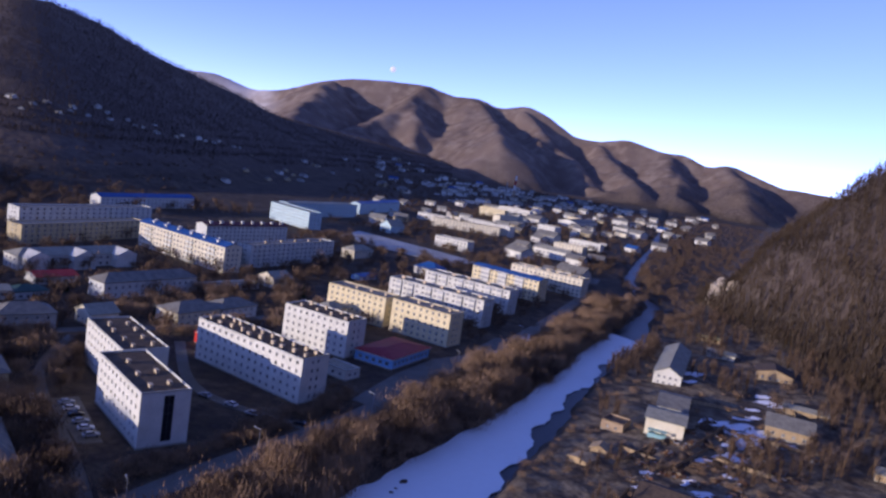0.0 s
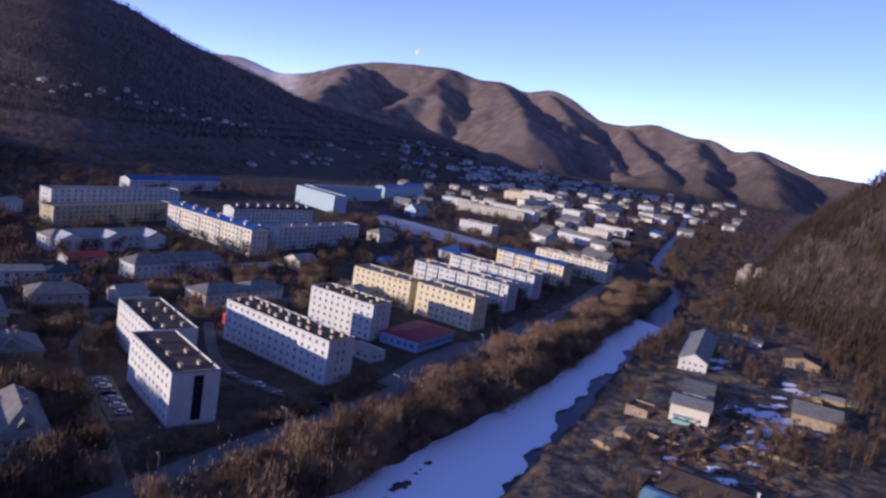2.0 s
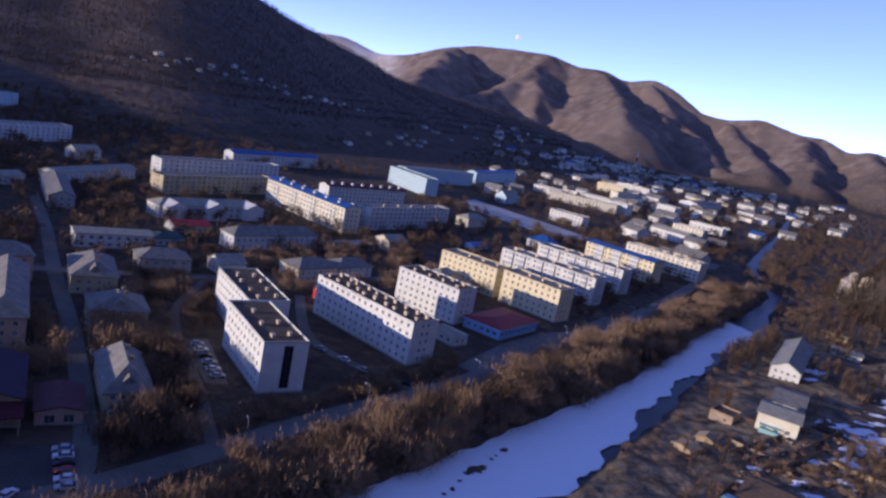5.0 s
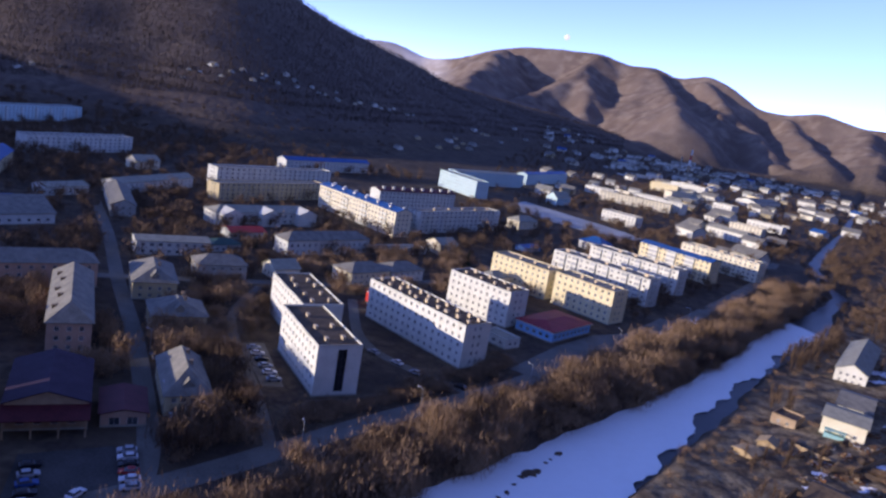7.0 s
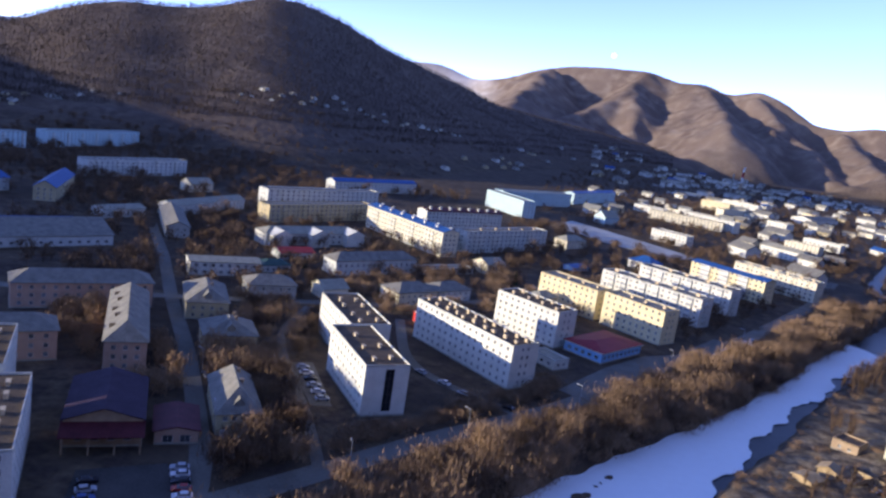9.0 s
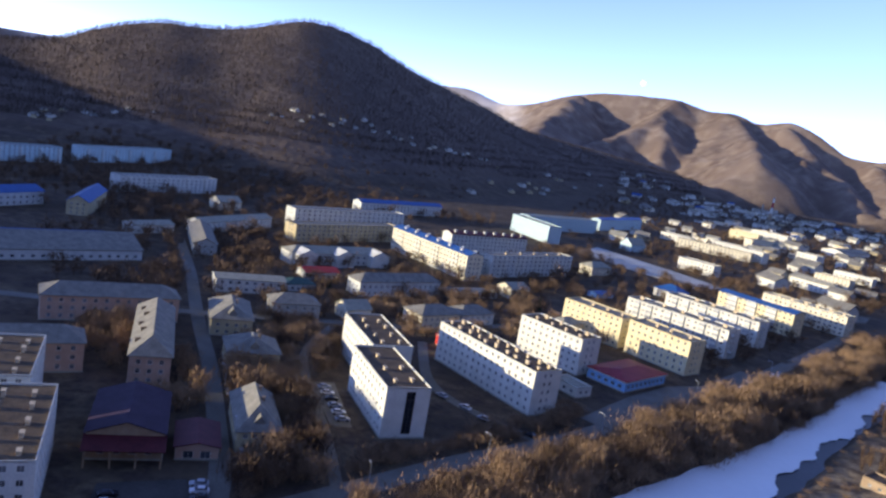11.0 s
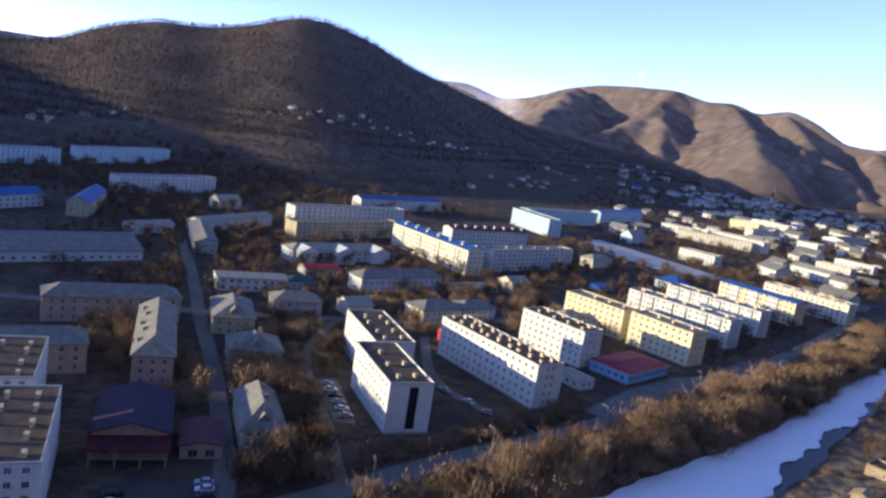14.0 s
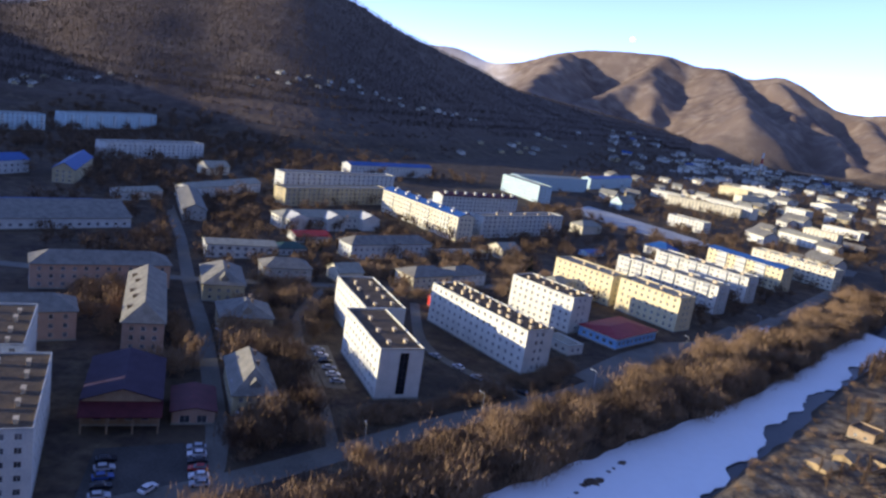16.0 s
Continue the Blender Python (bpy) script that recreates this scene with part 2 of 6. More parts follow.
def land(x, y):
    x, y = np.asarray(x, float), np.asarray(y, float)
    az, d = np.degrees(np.arctan2(x, y)), np.hypot(x, y) + 1e-6
    z = 0.5 * fbm(x / 40, y / 40, 3) * np.clip((d - 300) / 200, 0, 1) * 2
    # wooded mountain, with garden terraces on the low slope
    far, foot = eased(az, MOUNT, 2, 4), eased(az, MOUNT, 3, 4)
    crest = EYE + far * np.tan(np.radians(eased(az, MOUNT, 1)))
    u = (d - foot) / (far - foot)
    rise = np.where(u < 1, np.clip(u, 0, 1) ** 1.25, np.exp(-((u - 1) * 1.6) ** 2))
    rough = fbm(x / 260 + 3, y / 260, 5) * 60 * np.clip(u, 0, 1) * np.clip(1.15 - u, 0.12, 1)
    slope = crest * rise + rough
    slope = slope + 2.4 * np.sin(slope * 0.55) * np.clip(slope / 6, 0, 1) * np.clip((75 - slope) / 25, 0, 1)
    z = np.maximum(z, slope)
    # far range with spurs that run down from its crest
    far = eased(az, RANGE, 2, 4)
    crest = EYE + far * np.tan(np.radians(eased(az, RANGE, 1, 0.5)))
    u = (d - 2750) / (far - 2750)
    v = np.clip(u, 0, 1)
    rise = np.where(u < 1, 0.60 * v ** 2 + 0.40 * v ** 7, np.exp(-((u - 1) * 2.2) ** 2))
    wx, wy = x + 70 * fbm(x / 330 + 4, y / 330, 4), y + 70 * fbm(x / 330, y / 330 + 9, 4)
    best = np.where(u > 0, crest * rise, -50.0)
    for line in SPURS:
        reach = np.linspace(float(np.interp(line[0][0], RANGE[:, 0], RANGE[:, 2])) - 60, 2900, len(line))
        pts = [(r * np.sin(np.radians(b)), r * np.cos(np.radians(b)), EYE + r * np.tan(np.radians(h))) for (b, h), r in zip(line, reach)]
        tent = np.full(x.shape, -200.0)
        for (ax, ay, ah), (bx, by, bh) in zip(pts, pts[1:]):
            q = np.clip(((wx - ax) * (bx - ax) + (wy - ay) * (by - ay)) / ((bx - ax) ** 2 + (by - ay) ** 2), 0, 1)
            off = np.hypot(wx - ax - q * (bx - ax), wy - ay - q * (by - ay))
            tent = np.maximum(tent, ah + (bh - ah) * q - 0.68 * (np.sqrt(off * off + 400) - 20))
        gap = np.abs(best - tent)
        best = np.maximum(best, tent) + np.where(gap < 12, (12 - gap) ** 2 / 48, 0)
    lump = (34 * fbm(x / 300, y / 300 + 5, 5) - 26 * np.abs(fbm(x / 150 + 2, y / 150 + 9, 4))) * np.clip(v * 4, 0, 1) * np.clip((1.03 - v) * 6, 0.12, 1)
    z = np.maximum(z, np.where(u > -0.1, best + np.where(u > 0, lump, 0), -50))
    # near hill
    s = to_line(x, y, HILL_FOOT)
    climb = 318 * (1 - np.exp(-np.clip(s, 0, None) / 235.0)) * np.clip(1.3 - d / 4000, 0.3, 1)
    climb = climb * np.clip((s + 10) / 50, 0, 1) + np.clip(s / 60, 0, 1) * (7 * fbm(x / 60, y / 60, 4) + 16 * fbm(x / 170 + 8, y / 170, 2))
    z = np.where(s > 0, np.maximum(z, climb), z)
    # uneven yards and banks under the hill
    e = to_line(x, y, BANK_E)
    z = z + 0.055 * np.clip(e, 0, 130) * np.clip(1 - (e - 130) / 120, 0, 1) * np.clip((60 - s) / 60, 0, 1) * np.clip((900 - d) / 300, 0, 1)
    z = z + np.clip(e / 8, 0, 1) * np.clip((60 - s) / 40, 0, 1) * np.clip((800 - d) / 200, 0, 1) * (1.5 * fbm(x / 14, y / 14, 4) + 1.2 * fbm(x / 40 + 4, y / 40, 2))
    # river bed
    inside = np.minimum(to_line(x, y, BANK_W), -e)
    bed = np.clip((inside + 5 + 3 * value_noise(x / 9, y / 9)) / 8, 0, 1)
    return z - 5.5 * bed * bed * (3 - 2 * bed)


def spot(x, y):
    """Where the line from the eye to a place on level ground meets the risen land."""
    k = 1.0
    for _ in range(8):
        k = 0.5 * k + 0.5 * (1 - float(land(x * k, y * k)) / EYE)
    return x * k, y * k


def mesh_object(name, verts, faces, mats, indices=None, smooth=False):
    me = bpy.data.meshes.new(name)
    me.from_pydata(verts, [], faces)
    for m in mats:
        me.materials.append(m)
    if indices is not None:
        me.polygons.foreach_set("material_index", indices)
    if smooth:
        me.polygons.foreach_set("use_smooth", [True] * len(me.polygons))
    me.update()
    return me


def ground_material():
    m = bpy.data.materials.new("ground")
    m.use_nodes = True
    n, k = m.node_tree.nodes, m.node_tree.links
    bsdf = n["Principled BSDF"]
    bsdf.inputs["Roughness"].default_value = 0.95
    bsdf.inputs["Specular IOR Level"].default_value = 0.1
    pos = n.new("ShaderNodeNewGeometry").outputs["Position"]

    def tone(scale, a, b, detail=5, lo=0.38, hi=0.62):
        t, r = n.new("ShaderNodeTexNoise"), n.new("ShaderNodeValToRGB")
        t.inputs["Scale"].default_value, t.inputs["Detail"].default_value = scale, detail
        k.new(pos, t.inputs["Vector"])
        r.color_ramp.elements[0].position, r.color_ramp.elements[1].position = lo, hi
        r.color_ramp.elements[0].color, r.color_ramp.elements[1].color = (*a, 1), (*b, 1)
        k.new(t.outputs["Fac"], r.inputs[0])
        return r.outputs[0]

    def blend(fac, a, b, kind='MIX'):
        x = n.new("ShaderNodeMixRGB")
        x.blend_type = kind
        if isinstance(fac, float):
            x.inputs[0].default_value = fac
        else:
            k.new(fac, x.inputs[0])
        k.new(a, x.inputs[1]), k.new(b, x.inputs[2])
        return x.outputs[0]

    town = blend(tone(0.35, (0, 0, 0), (1, 1, 1), 4), tone(0.04, (0.058, 0.044, 0.033), (0.098, 0.074, 0.052)), tone(0.02, (0.074, 0.058, 0.040), (0.135, 0.106, 0.068)))
    wood = blend(tone(0.09, (0, 0, 0), (1, 1, 1), 6), tone(0.006, (0.084, 0.063, 0.051), (0.114, 0.087, 0.068)), tone(0.015, (0.115, 0.089, 0.069), (0.160, 0.126, 0.095)))
    town = blend(tone(0.11, (0, 0, 0), (0.8, 0.8, 0.8), 6, 0.50, 0.60), town, tone(0.5, (0.045, 0.034, 0.028), (0.076, 0.058, 0.046)))
    town = blend(tone(0.085, (0, 0, 0), (0.55, 0.55, 0.55), 7, 0.56, 0.66), town, tone(0.9, (0.13, 0.10, 0.062), (0.21, 0.165, 0.10)))
    sep = n.new("ShaderNodeSeparateXYZ")
    k.new(pos, sep.inputs[0])
    # dry grass on the bank beyond the river, colour lightened in place of sunlight
    over = n.new("ShaderNodeMath")
    over.operation = 'MULTIPLY_ADD'
    over.inputs[1].default_value, over.inputs[2].default_value = 1.1, 86.0
    k.new(sep.outputs["X"], over.inputs[0])
    side = n.new("ShaderNodeMath")
    side.operation = 'SUBTRACT'
    k.new(over.outputs[0], side.inputs[0]), k.new(sep.outputs["Y"], side.inputs[1])
    bank = n.new("ShaderNodeMapRange")
    bank.inputs["From Min"].default_value, bank.inputs["From Max"].default_value = -4, 8
    k.new(side.outputs[0], bank.inputs["Value"])
    lit_straw = blend(tone(0.16, (0, 0, 0), (1, 1, 1), 6, 0.42, 0.58), tone(0.6, (0.075, 0.058, 0.042), (0.13, 0.10, 0.07)), tone(0.8, (0.17, 0.135, 0.088), (0.29, 0.235, 0.15)))
    town = blend(bank.outputs[0], town, lit_straw)
    up = n.new("ShaderNodeMapRange")
    up.inputs["From Min"].default_value, up.inputs["From Max"].default_value = 4, 30
    k.new(sep.outputs["Z"], up.inputs["Value"])
    both = blend(up.outputs[0], town, wood)
    # the far range is bare of forest: dry reddish grass and scree, paled in colour for haze
    dry_hazy = n.new("ShaderNodeMapRange")
    dry_hazy.inputs["From Min"].default_value, dry_hazy.inputs["From Max"].default_value = 2350, 2700
    k.new(sep.outputs["Y"], dry_hazy.inputs["Value"])
    both = blend(dry_hazy.outputs[0], both, blend(tone(0.02, (0, 0, 0), (1, 1, 1), 6), tone(0.004, (0.13, 0.095, 0.075), (0.18, 0.135, 0.105)), tone(0.01, (0.17, 0.13, 0.10), (0.24, 0.19, 0.145))))
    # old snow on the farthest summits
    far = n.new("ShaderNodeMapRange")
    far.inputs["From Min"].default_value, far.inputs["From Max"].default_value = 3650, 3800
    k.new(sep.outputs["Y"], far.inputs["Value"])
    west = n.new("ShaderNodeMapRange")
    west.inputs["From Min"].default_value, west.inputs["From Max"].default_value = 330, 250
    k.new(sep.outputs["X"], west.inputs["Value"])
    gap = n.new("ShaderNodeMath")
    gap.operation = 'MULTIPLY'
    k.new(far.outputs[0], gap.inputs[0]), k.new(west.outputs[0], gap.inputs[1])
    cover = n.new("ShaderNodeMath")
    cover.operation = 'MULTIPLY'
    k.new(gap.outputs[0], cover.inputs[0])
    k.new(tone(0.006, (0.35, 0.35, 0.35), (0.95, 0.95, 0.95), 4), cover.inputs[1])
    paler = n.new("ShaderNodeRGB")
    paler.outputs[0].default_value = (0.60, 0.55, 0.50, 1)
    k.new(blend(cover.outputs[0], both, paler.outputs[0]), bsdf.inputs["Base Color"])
    t, bp = n.new("ShaderNodeTexNoise"), n.new("ShaderNodeBump")
    t.inputs["Scale"].default_value, t.inputs["Detail"].default_value = 0.12, 6
    k.new(pos, t.inputs["Vector"])
    bp.inputs["Strength"].default_value, bp.inputs["Distance"].default_value = 0.7, 2.5
    k.new(t.outputs["Fac"], bp.inputs["Height"])
    k.new(bp.outputs[0], bsdf.inputs["Normal"])
    return m


def build_ground():
    turn = np.radians(np.concatenate([np.arange(-180, -60, 3.0), np.arange(-60, 2, 0.4), np.arange(2, 42, 0.25), np.arange(42, 66, 0.4), np.arange(66, 180, 3.0)]))
    reach = np.concatenate([[0.0], np.geomspace(4, 2700, 440), np.arange(2716, 4150, 16.0), np.geomspace(4150, 4950, 16)])
    t, r = np.meshgrid(turn, reach)
    x, y = r * np.sin(t), r * np.cos(t)
    v = np.stack([x, y, land(x, y)], -1).reshape(-1, 3)
    w, h = len(turn), len(reach)
    i, j = np.meshgrid(np.arange(w), np.arange(h - 1))
    i2 = (i + 1) % w
    f = np.stack([j * w + i, (j + 1) * w + i, (j + 1) * w + i2, j * w + i2], -1).reshape(-1, 4)[:, ::-1]
    me = bpy.data.meshes.new("ground")
    me.vertices.add(len(v)), me.loops.add(f.size), me.polygons.add(len(f))
    me.vertices.foreach_set("co", v.ravel())
    me.loops.foreach_set("vertex_index", f.ravel().astype(np.int32))
    me.polygons.foreach_set("loop_start", np.arange(0, f.size, 4, dtype=np.int32))
    me.polygons.foreach_set("use_smooth", np.ones(len(f), bool))
    me.update(calc_edges=True)
    me.validate()
    me.materials.append(ground_material())
    tagged(new("ground", me), "brown valley floor with bare wooded mountains all round", "ground", kind="structure")


build_ground()


def strip(line_a, line_b, z, step, wobble=0.0, lift=None):
    """A sheet between two lines of points, cut into even steps."""
    def walk_along(line):
        p = np.array(line, float)
        s = np.r_[0, np.cumsum(np.hypot(*np.diff(p, axis=0).T))]
        return lambda u: np.stack([np.interp(u * s[-1], s, p[:, c]) for c in (0, 1)], -1)
    n = int(np.hypot(*(np.array(line_a[-1]) - line_a[0])) / step) + 2
    u = np.linspace(0, 1, n)
    a, b = walk_along(line_a)(u), walk_along(line_b)(u)
    if wobble:
        across = (b - a) / np.linalg.norm(b - a, axis=1, keepdims=True)
        b = b + across * (wobble * fbm(b[:, 0] / 22, b[:, 1] / 22, 4))[:, None]
    m = 5
    g = np.stack([a + (b - a) * q for q in np.linspace(0, 1, m)], 1)
    zz = np.full(g.shape[:2] + (1,), z)
    v = np.concatenate([g, zz], -1).reshape(-1, 3)
    f = [(i * m + j, i * m + j + 1, (i + 1) * m + j + 1, (i + 1) * m + j) for i in range(n - 1) for j in range(m - 1)]
    return v.tolist(), f


def offset_line(line, w):
    p = np.array(line, float)
    d = np.gradient(p, axis=0)
    d /= np.linalg.norm(d, axis=1, keepdims=True)
    return (p + np.stack([d[:, 1], -d[:, 0]], -1) * w).tolist()


# open water lies a little under the ice, which covers the river up to a ragged edge
v, f = strip(offset_line(BANK_W, -2), offset_line(BANK_E, 2), -3.5, 6)
tagged(new("water", mesh_object("water", v, f, [MAT["water"]])), "dark open water along the edge of the river", "water", kind="structure")
v, f = strip(offset_line(BANK_W, -3)[:12], offset_line(BANK_E, -3.5)[:11] + [(246, 374)], -3.05, 2.0, wobble=11)
ice = new("river_ice", mesh_object("river_ice", v, f, [MAT["river_snow"]]))
ice.modifiers.new("thick", 'SOLIDIFY').thickness = 0.3
tagged(ice, "snow-covered ice on the river with a ragged edge", "ice", kind="structure")


def road(name, line, width, label, material="asphalt", lift=0.10):
    p = []
    for (ax, ay), (bx, by) in zip(line, line[1:]):
        k = max(1, int(math.hypot(bx - ax, by - ay) / 6))
        p += [(ax + (bx - ax) * i / k, ay + (by - ay) * i / k) for i in range(k)]
    p = np.array(p + [line[-1]], float)
    for _ in range(6):
        p[1:-1] = (p[:-2] + 2 * p[1:-1] + p[2:]) / 4
    d = np.gradient(p, axis=0)
    d /= np.linalg.norm(d, axis=1, keepdims=True)
    side = np.stack([-d[:, 1], d[:, 0]], -1)
    verts, faces = [], []
    for i in range(len(p)):
        a, b = p[i] + side[i] * width / 2, p[i] - side[i] * width / 2
        verts += [(*a, -0.3), (*a, lift), (*b, lift), (*b, -0.3)]
        if i:
            o = 4 * i
            faces += [(o - 4, o - 3, o + 1, o), (o - 3, o - 2, o + 2, o + 1), (o - 2, o - 1, o + 3, o + 2)]
    ROADS.append((p, width))
    return tagged(new(name, mesh_object(name, verts, faces, [MAT[material]])), label, "road", kind="structure")


ROADS = []
road("road", [(-150, 420), (-118, 350), (-91, 283), (-67, 229), (-51, 187), (-41, 160), (-36, 143), (-40, 120), (-70, 80)], 5.2, "grey asphalt street between the blocks")
road("road", [(-70, 118), (-37, 143), (-14, 165), (13, 192), (50, 222), (97, 275), (150, 330), (200, 390), (262, 468), (330, 570)], 7.5, "asphalt road along the river trees", lift=0.104)
road("road", [(-190, 262), (-135, 275), (-93, 286), (-50, 303), (0, 322), (40, 352), (70, 400)], 6.0, "asphalt cross street in the town", lift=0.108)
road("lane", [(-15, 166), (-20, 185), (-26, 204), (-37, 233), (-45, 262), (-40, 300)], 3.2, "narrow dirt lane beside the white block", "dirt_road", 0.112)
road("lane", [(42, 214), (34, 222), (14, 232), (2, 250), (-2, 300)], 4.0, "narrow asphalt yard drive between the blocks", "asphalt", 0.116)


def slab(name, corners, label, material, top):
    n = len(corners)
    v = [(x, y, -0.3) for x, y in corners] + [(x, y, top) for x, y in corners]
    f = [tuple(range(n, 2 * n))] + [(i, (i + 1) % n, n + (i + 1) % n, n + i) for i in range(n)]
    PADS.append(corners)
    return tagged(new(name, mesh_object(name, v, f, [MAT[material]])), label, "pavement", kind="structure")


PADS = []
slab("pavement", [(-66, 151), (-49, 159), (-38, 142), (-52, 122), (-60, 128)], "asphalt car park beside the purple roof", "tarmac", 0.085)
slab("pavement", [(56, 243), (68, 233), (98, 262), (136, 304), (160, 336), (148, 342), (118, 306), (101, 297), (80, 275), (70, 262)], "grey paved square before the low blue hall", "asphalt", 0.088)
slab("pavement", [(-17, 203), (-23, 202), (-36, 233), (-28, 236)], "bare earth parking strip beside the white block", "dirt_road", 0.085)
slab("pavement", [(118, 660), (150, 610), (196, 560), (226, 590), (196, 640), (146, 712)], "pale snowy sports ground among the blocks", "snow_dirty", 0.5)


# ---- building kit ----
class Shape:
    """Collects faces of one mesh."""
    def __init__(self):
        self.v, self.f, self.m = [], [], []

    def face(self, pts, mat=0):
        o = len(self.v)
        self.v += [tuple(p) for p in pts]
        self.f.append(tuple(range(o, o + len(pts))))
        self.m.append(mat)
        return self

    def box(self, x0, y0, z0, x1, y1, z1, mat=0, top=True, bottom=True):
        p = [(x, y, z) for z in (z0, z1) for x, y in ((x0, y0), (x1, y0), (x1, y1), (x0, y1))]
        for q in ((0, 1, 5, 4), (1, 2, 6, 5), (2, 3, 7, 6), (3, 0, 4, 7)) + (((4, 5, 6, 7),) if top else ()) + (((3, 2, 1, 0),) if bottom else ()):
            self.face([p[i] for i in q], mat)
        return self

    def mesh(self, name, *mats):
        return mesh_object(name, self.v, self.f, [MAT[m] for m in mats], self.m)


def part(name, shape, mats, parent, label="", at=None):
    me = shape if isinstance(shape, bpy.types.Mesh) else shape.mesh(name, *([mats] if isinstance(mats, str) else mats))
    ob = new(name, me)
    ob.parent = parent
    if at is not None:
        ob.matrix_basis = at
    if label:
        ob["label"] = label
    return ob


def thing(name, m, label, category, group=""):
    ob = new(name)
    ob.empty_display_size = 0.5
    ob.matrix_basis = m
    return tagged(ob, label, category, group)


FOOTPRINTS = []           # kept clear of trees


def window_meshes(w, h, wall):
    """Frame with a mullion, and the pane behind it; both in the plane x-z, facing -y, about the sill's middle."""
    key = (round(w, 2), round(h, 2))
    if key not in WINDOWS:
        fr, t = Shape(), 0.09
        for x0, x1, z0, z1 in ((-w / 2, -w / 2 + t, 0, h), (w / 2 - t, w / 2, 0, h), (-w / 2 + t, w / 2 - t, 0, t), (-w / 2 + t, w / 2 - t, h - t, h), (-t / 3, t / 3, t, h - t)):
            fr.box(x0, 0, z0, x1, 0.07, z1)
        gl = Shape().box(-w / 2 + t, 0.03, t, w / 2 - t, 0.05, h - t)
        both = Shape()
        both.v, both.f, both.m = list(fr.v), list(fr.f), [0] * len(fr.f)
        both.box(-w / 2 + t, 0.03, t, w / 2 - t, 0.05, h - t, 1)
        WINDOWS[key] = fr.mesh("window", "frame"), gl.mesh("pane", "glass"), both.mesh("window", "frame", "glass")
    return WINDOWS[key]


WINDOWS = {}


def face_frame(side, L, W):
    """Matrix of a facade: its own x runs along the wall, z up, and -y looks out."""
    # outward normals: long +y, near -x, back -y, far +x
    if side == "long":
        return Matrix.Translation((L, 0, 0)) @ Matrix.Rotation(math.pi, 4, 'Z'), L
    if side == "near":
        return Matrix.Translation((0, 0, 0)) @ Matrix.Rotation(-math.pi / 2, 4, 'Z'), W
    if side == "back":
        return Matrix.Translation((0, -W, 0)), L
    return Matrix.Translation((L, -W, 0)) @ Matrix.Rotation(math.pi / 2, 4, 'Z'), W


def facade(shape, root, side, L, W, H, spec, fine):
    """One wall with real openings, and the windows in them. spec: rows, columns, window width, height, first sill, storey, edge margin."""
    m, run = face_frame(side, L, W)
    put = lambda x, y, z: tuple(m @ Vector((x, y, z)))  # noqa: E731
    if not spec:
        shape.face([put(0, 0, 0), put(run, 0, 0), put(run, 0, H), put(0, 0, H)])
        return
    rows, cols, w, h, sill, storey, edge = spec
    pitch = (run - 2 * edge) / cols
    xs = [0.0]
    for c in range(cols):
        mid = edge + pitch * (c + 0.5)
        xs += [mid - w / 2, mid + w / 2]
    xs.append(run)
    zs = [0.0]
    for r in range(rows):
        zs += [sill + r * storey, sill + r * storey + h]
    zs.append(H)
    deep = 0.22
    for i in range(len(xs) - 1):
        if i % 2 == 0:
            shape.face([put(xs[i], 0, 0), put(xs[i + 1], 0, 0), put(xs[i + 1], 0, H), put(xs[i], 0, H)])
            continue
        for j in range(len(zs) - 1):
            a, b, lo, hi = xs[i], xs[i + 1], zs[j], zs[j + 1]
            if j % 2 == 0:
                shape.face([put(a, 0, lo), put(b, 0, lo), put(b, 0, hi), put(a, 0, hi)])
                continue
            shape.face([put(a, 0, lo), put(b, 0, lo), put(b, deep, lo), put(a, deep, lo)])
            shape.face([put(a, 0, hi), put(a, deep, hi), put(b, deep, hi), put(b, 0, hi)])
            shape.face([put(a, 0, lo), put(a, deep, lo), put(a, deep, hi), put(a, 0, hi)])
            shape.face([put(b, 0, lo), put(b, 0, hi), put(b, deep, hi), put(b, deep, lo)])
            frame_me, pane_me, both_me = window_meshes(w, h, None)
            at = m @ Matrix.Translation(((a + b) / 2, deep - 0.06, lo))
            if fine:
                part("pane", pane_me, None, part("window", frame_me, None, root, at=at))
            else:
                part("window", both_me, None, root, at=at)


def footprint(n, th, L, W):
    a = radians(th)
    ux, uy, wx, wy = math.cos(a), math.sin(a), math.sin(a), -math.cos(a)
    FOOTPRINTS.append([(n[0] + ux * p + wx * q, n[1] + uy * p + wy * q) for p, q in ((0, 0), (L, 0), (L, W), (0, W))])


def base_level(n, th, L, W):
    a = radians(th)
    pts = [(n[0] + math.cos(a) * p + math.sin(a) * q, n[1] + math.sin(a) * p - math.cos(a) * q) for p in (0, L) for q in (0, W)]
    return float(min(land(np.array([p[0] for p in pts]), np.array([p[1] for p in pts])))) - 0.05


def roof_flat(root, L, W, H, wall, vents, material="bitumen"):
    rim = Shape()
    t, d = 0.22, 0.55
    for x0, y0, x1, y1 in ((0, -W, L, -W + t), (0, -t, L, 0), (0, -W + t, t, -t), (L - t, -W + t, L, -t)):
        rim.box(x0, y0, H - d, x1, y1, H)
    part("parapet", rim, wall, root)
    part("roof", Shape().box(t, -W + t, H - d - 0.25, L - t, -t, H - d), material, root, "dark bitumen flat roof")
    for x, y, size, tall in vents:
        s = Shape().box(-size / 2, -0.4, 0, size / 2, 0.4, tall).box(-size / 2 - 0.12, -0.52, tall, size / 2 + 0.12, 0.52, tall + 0.15)
        part("roof_vent", s, "vent", root, "cream masonry vent stack", Matrix.Translation((x, y, H - d)))


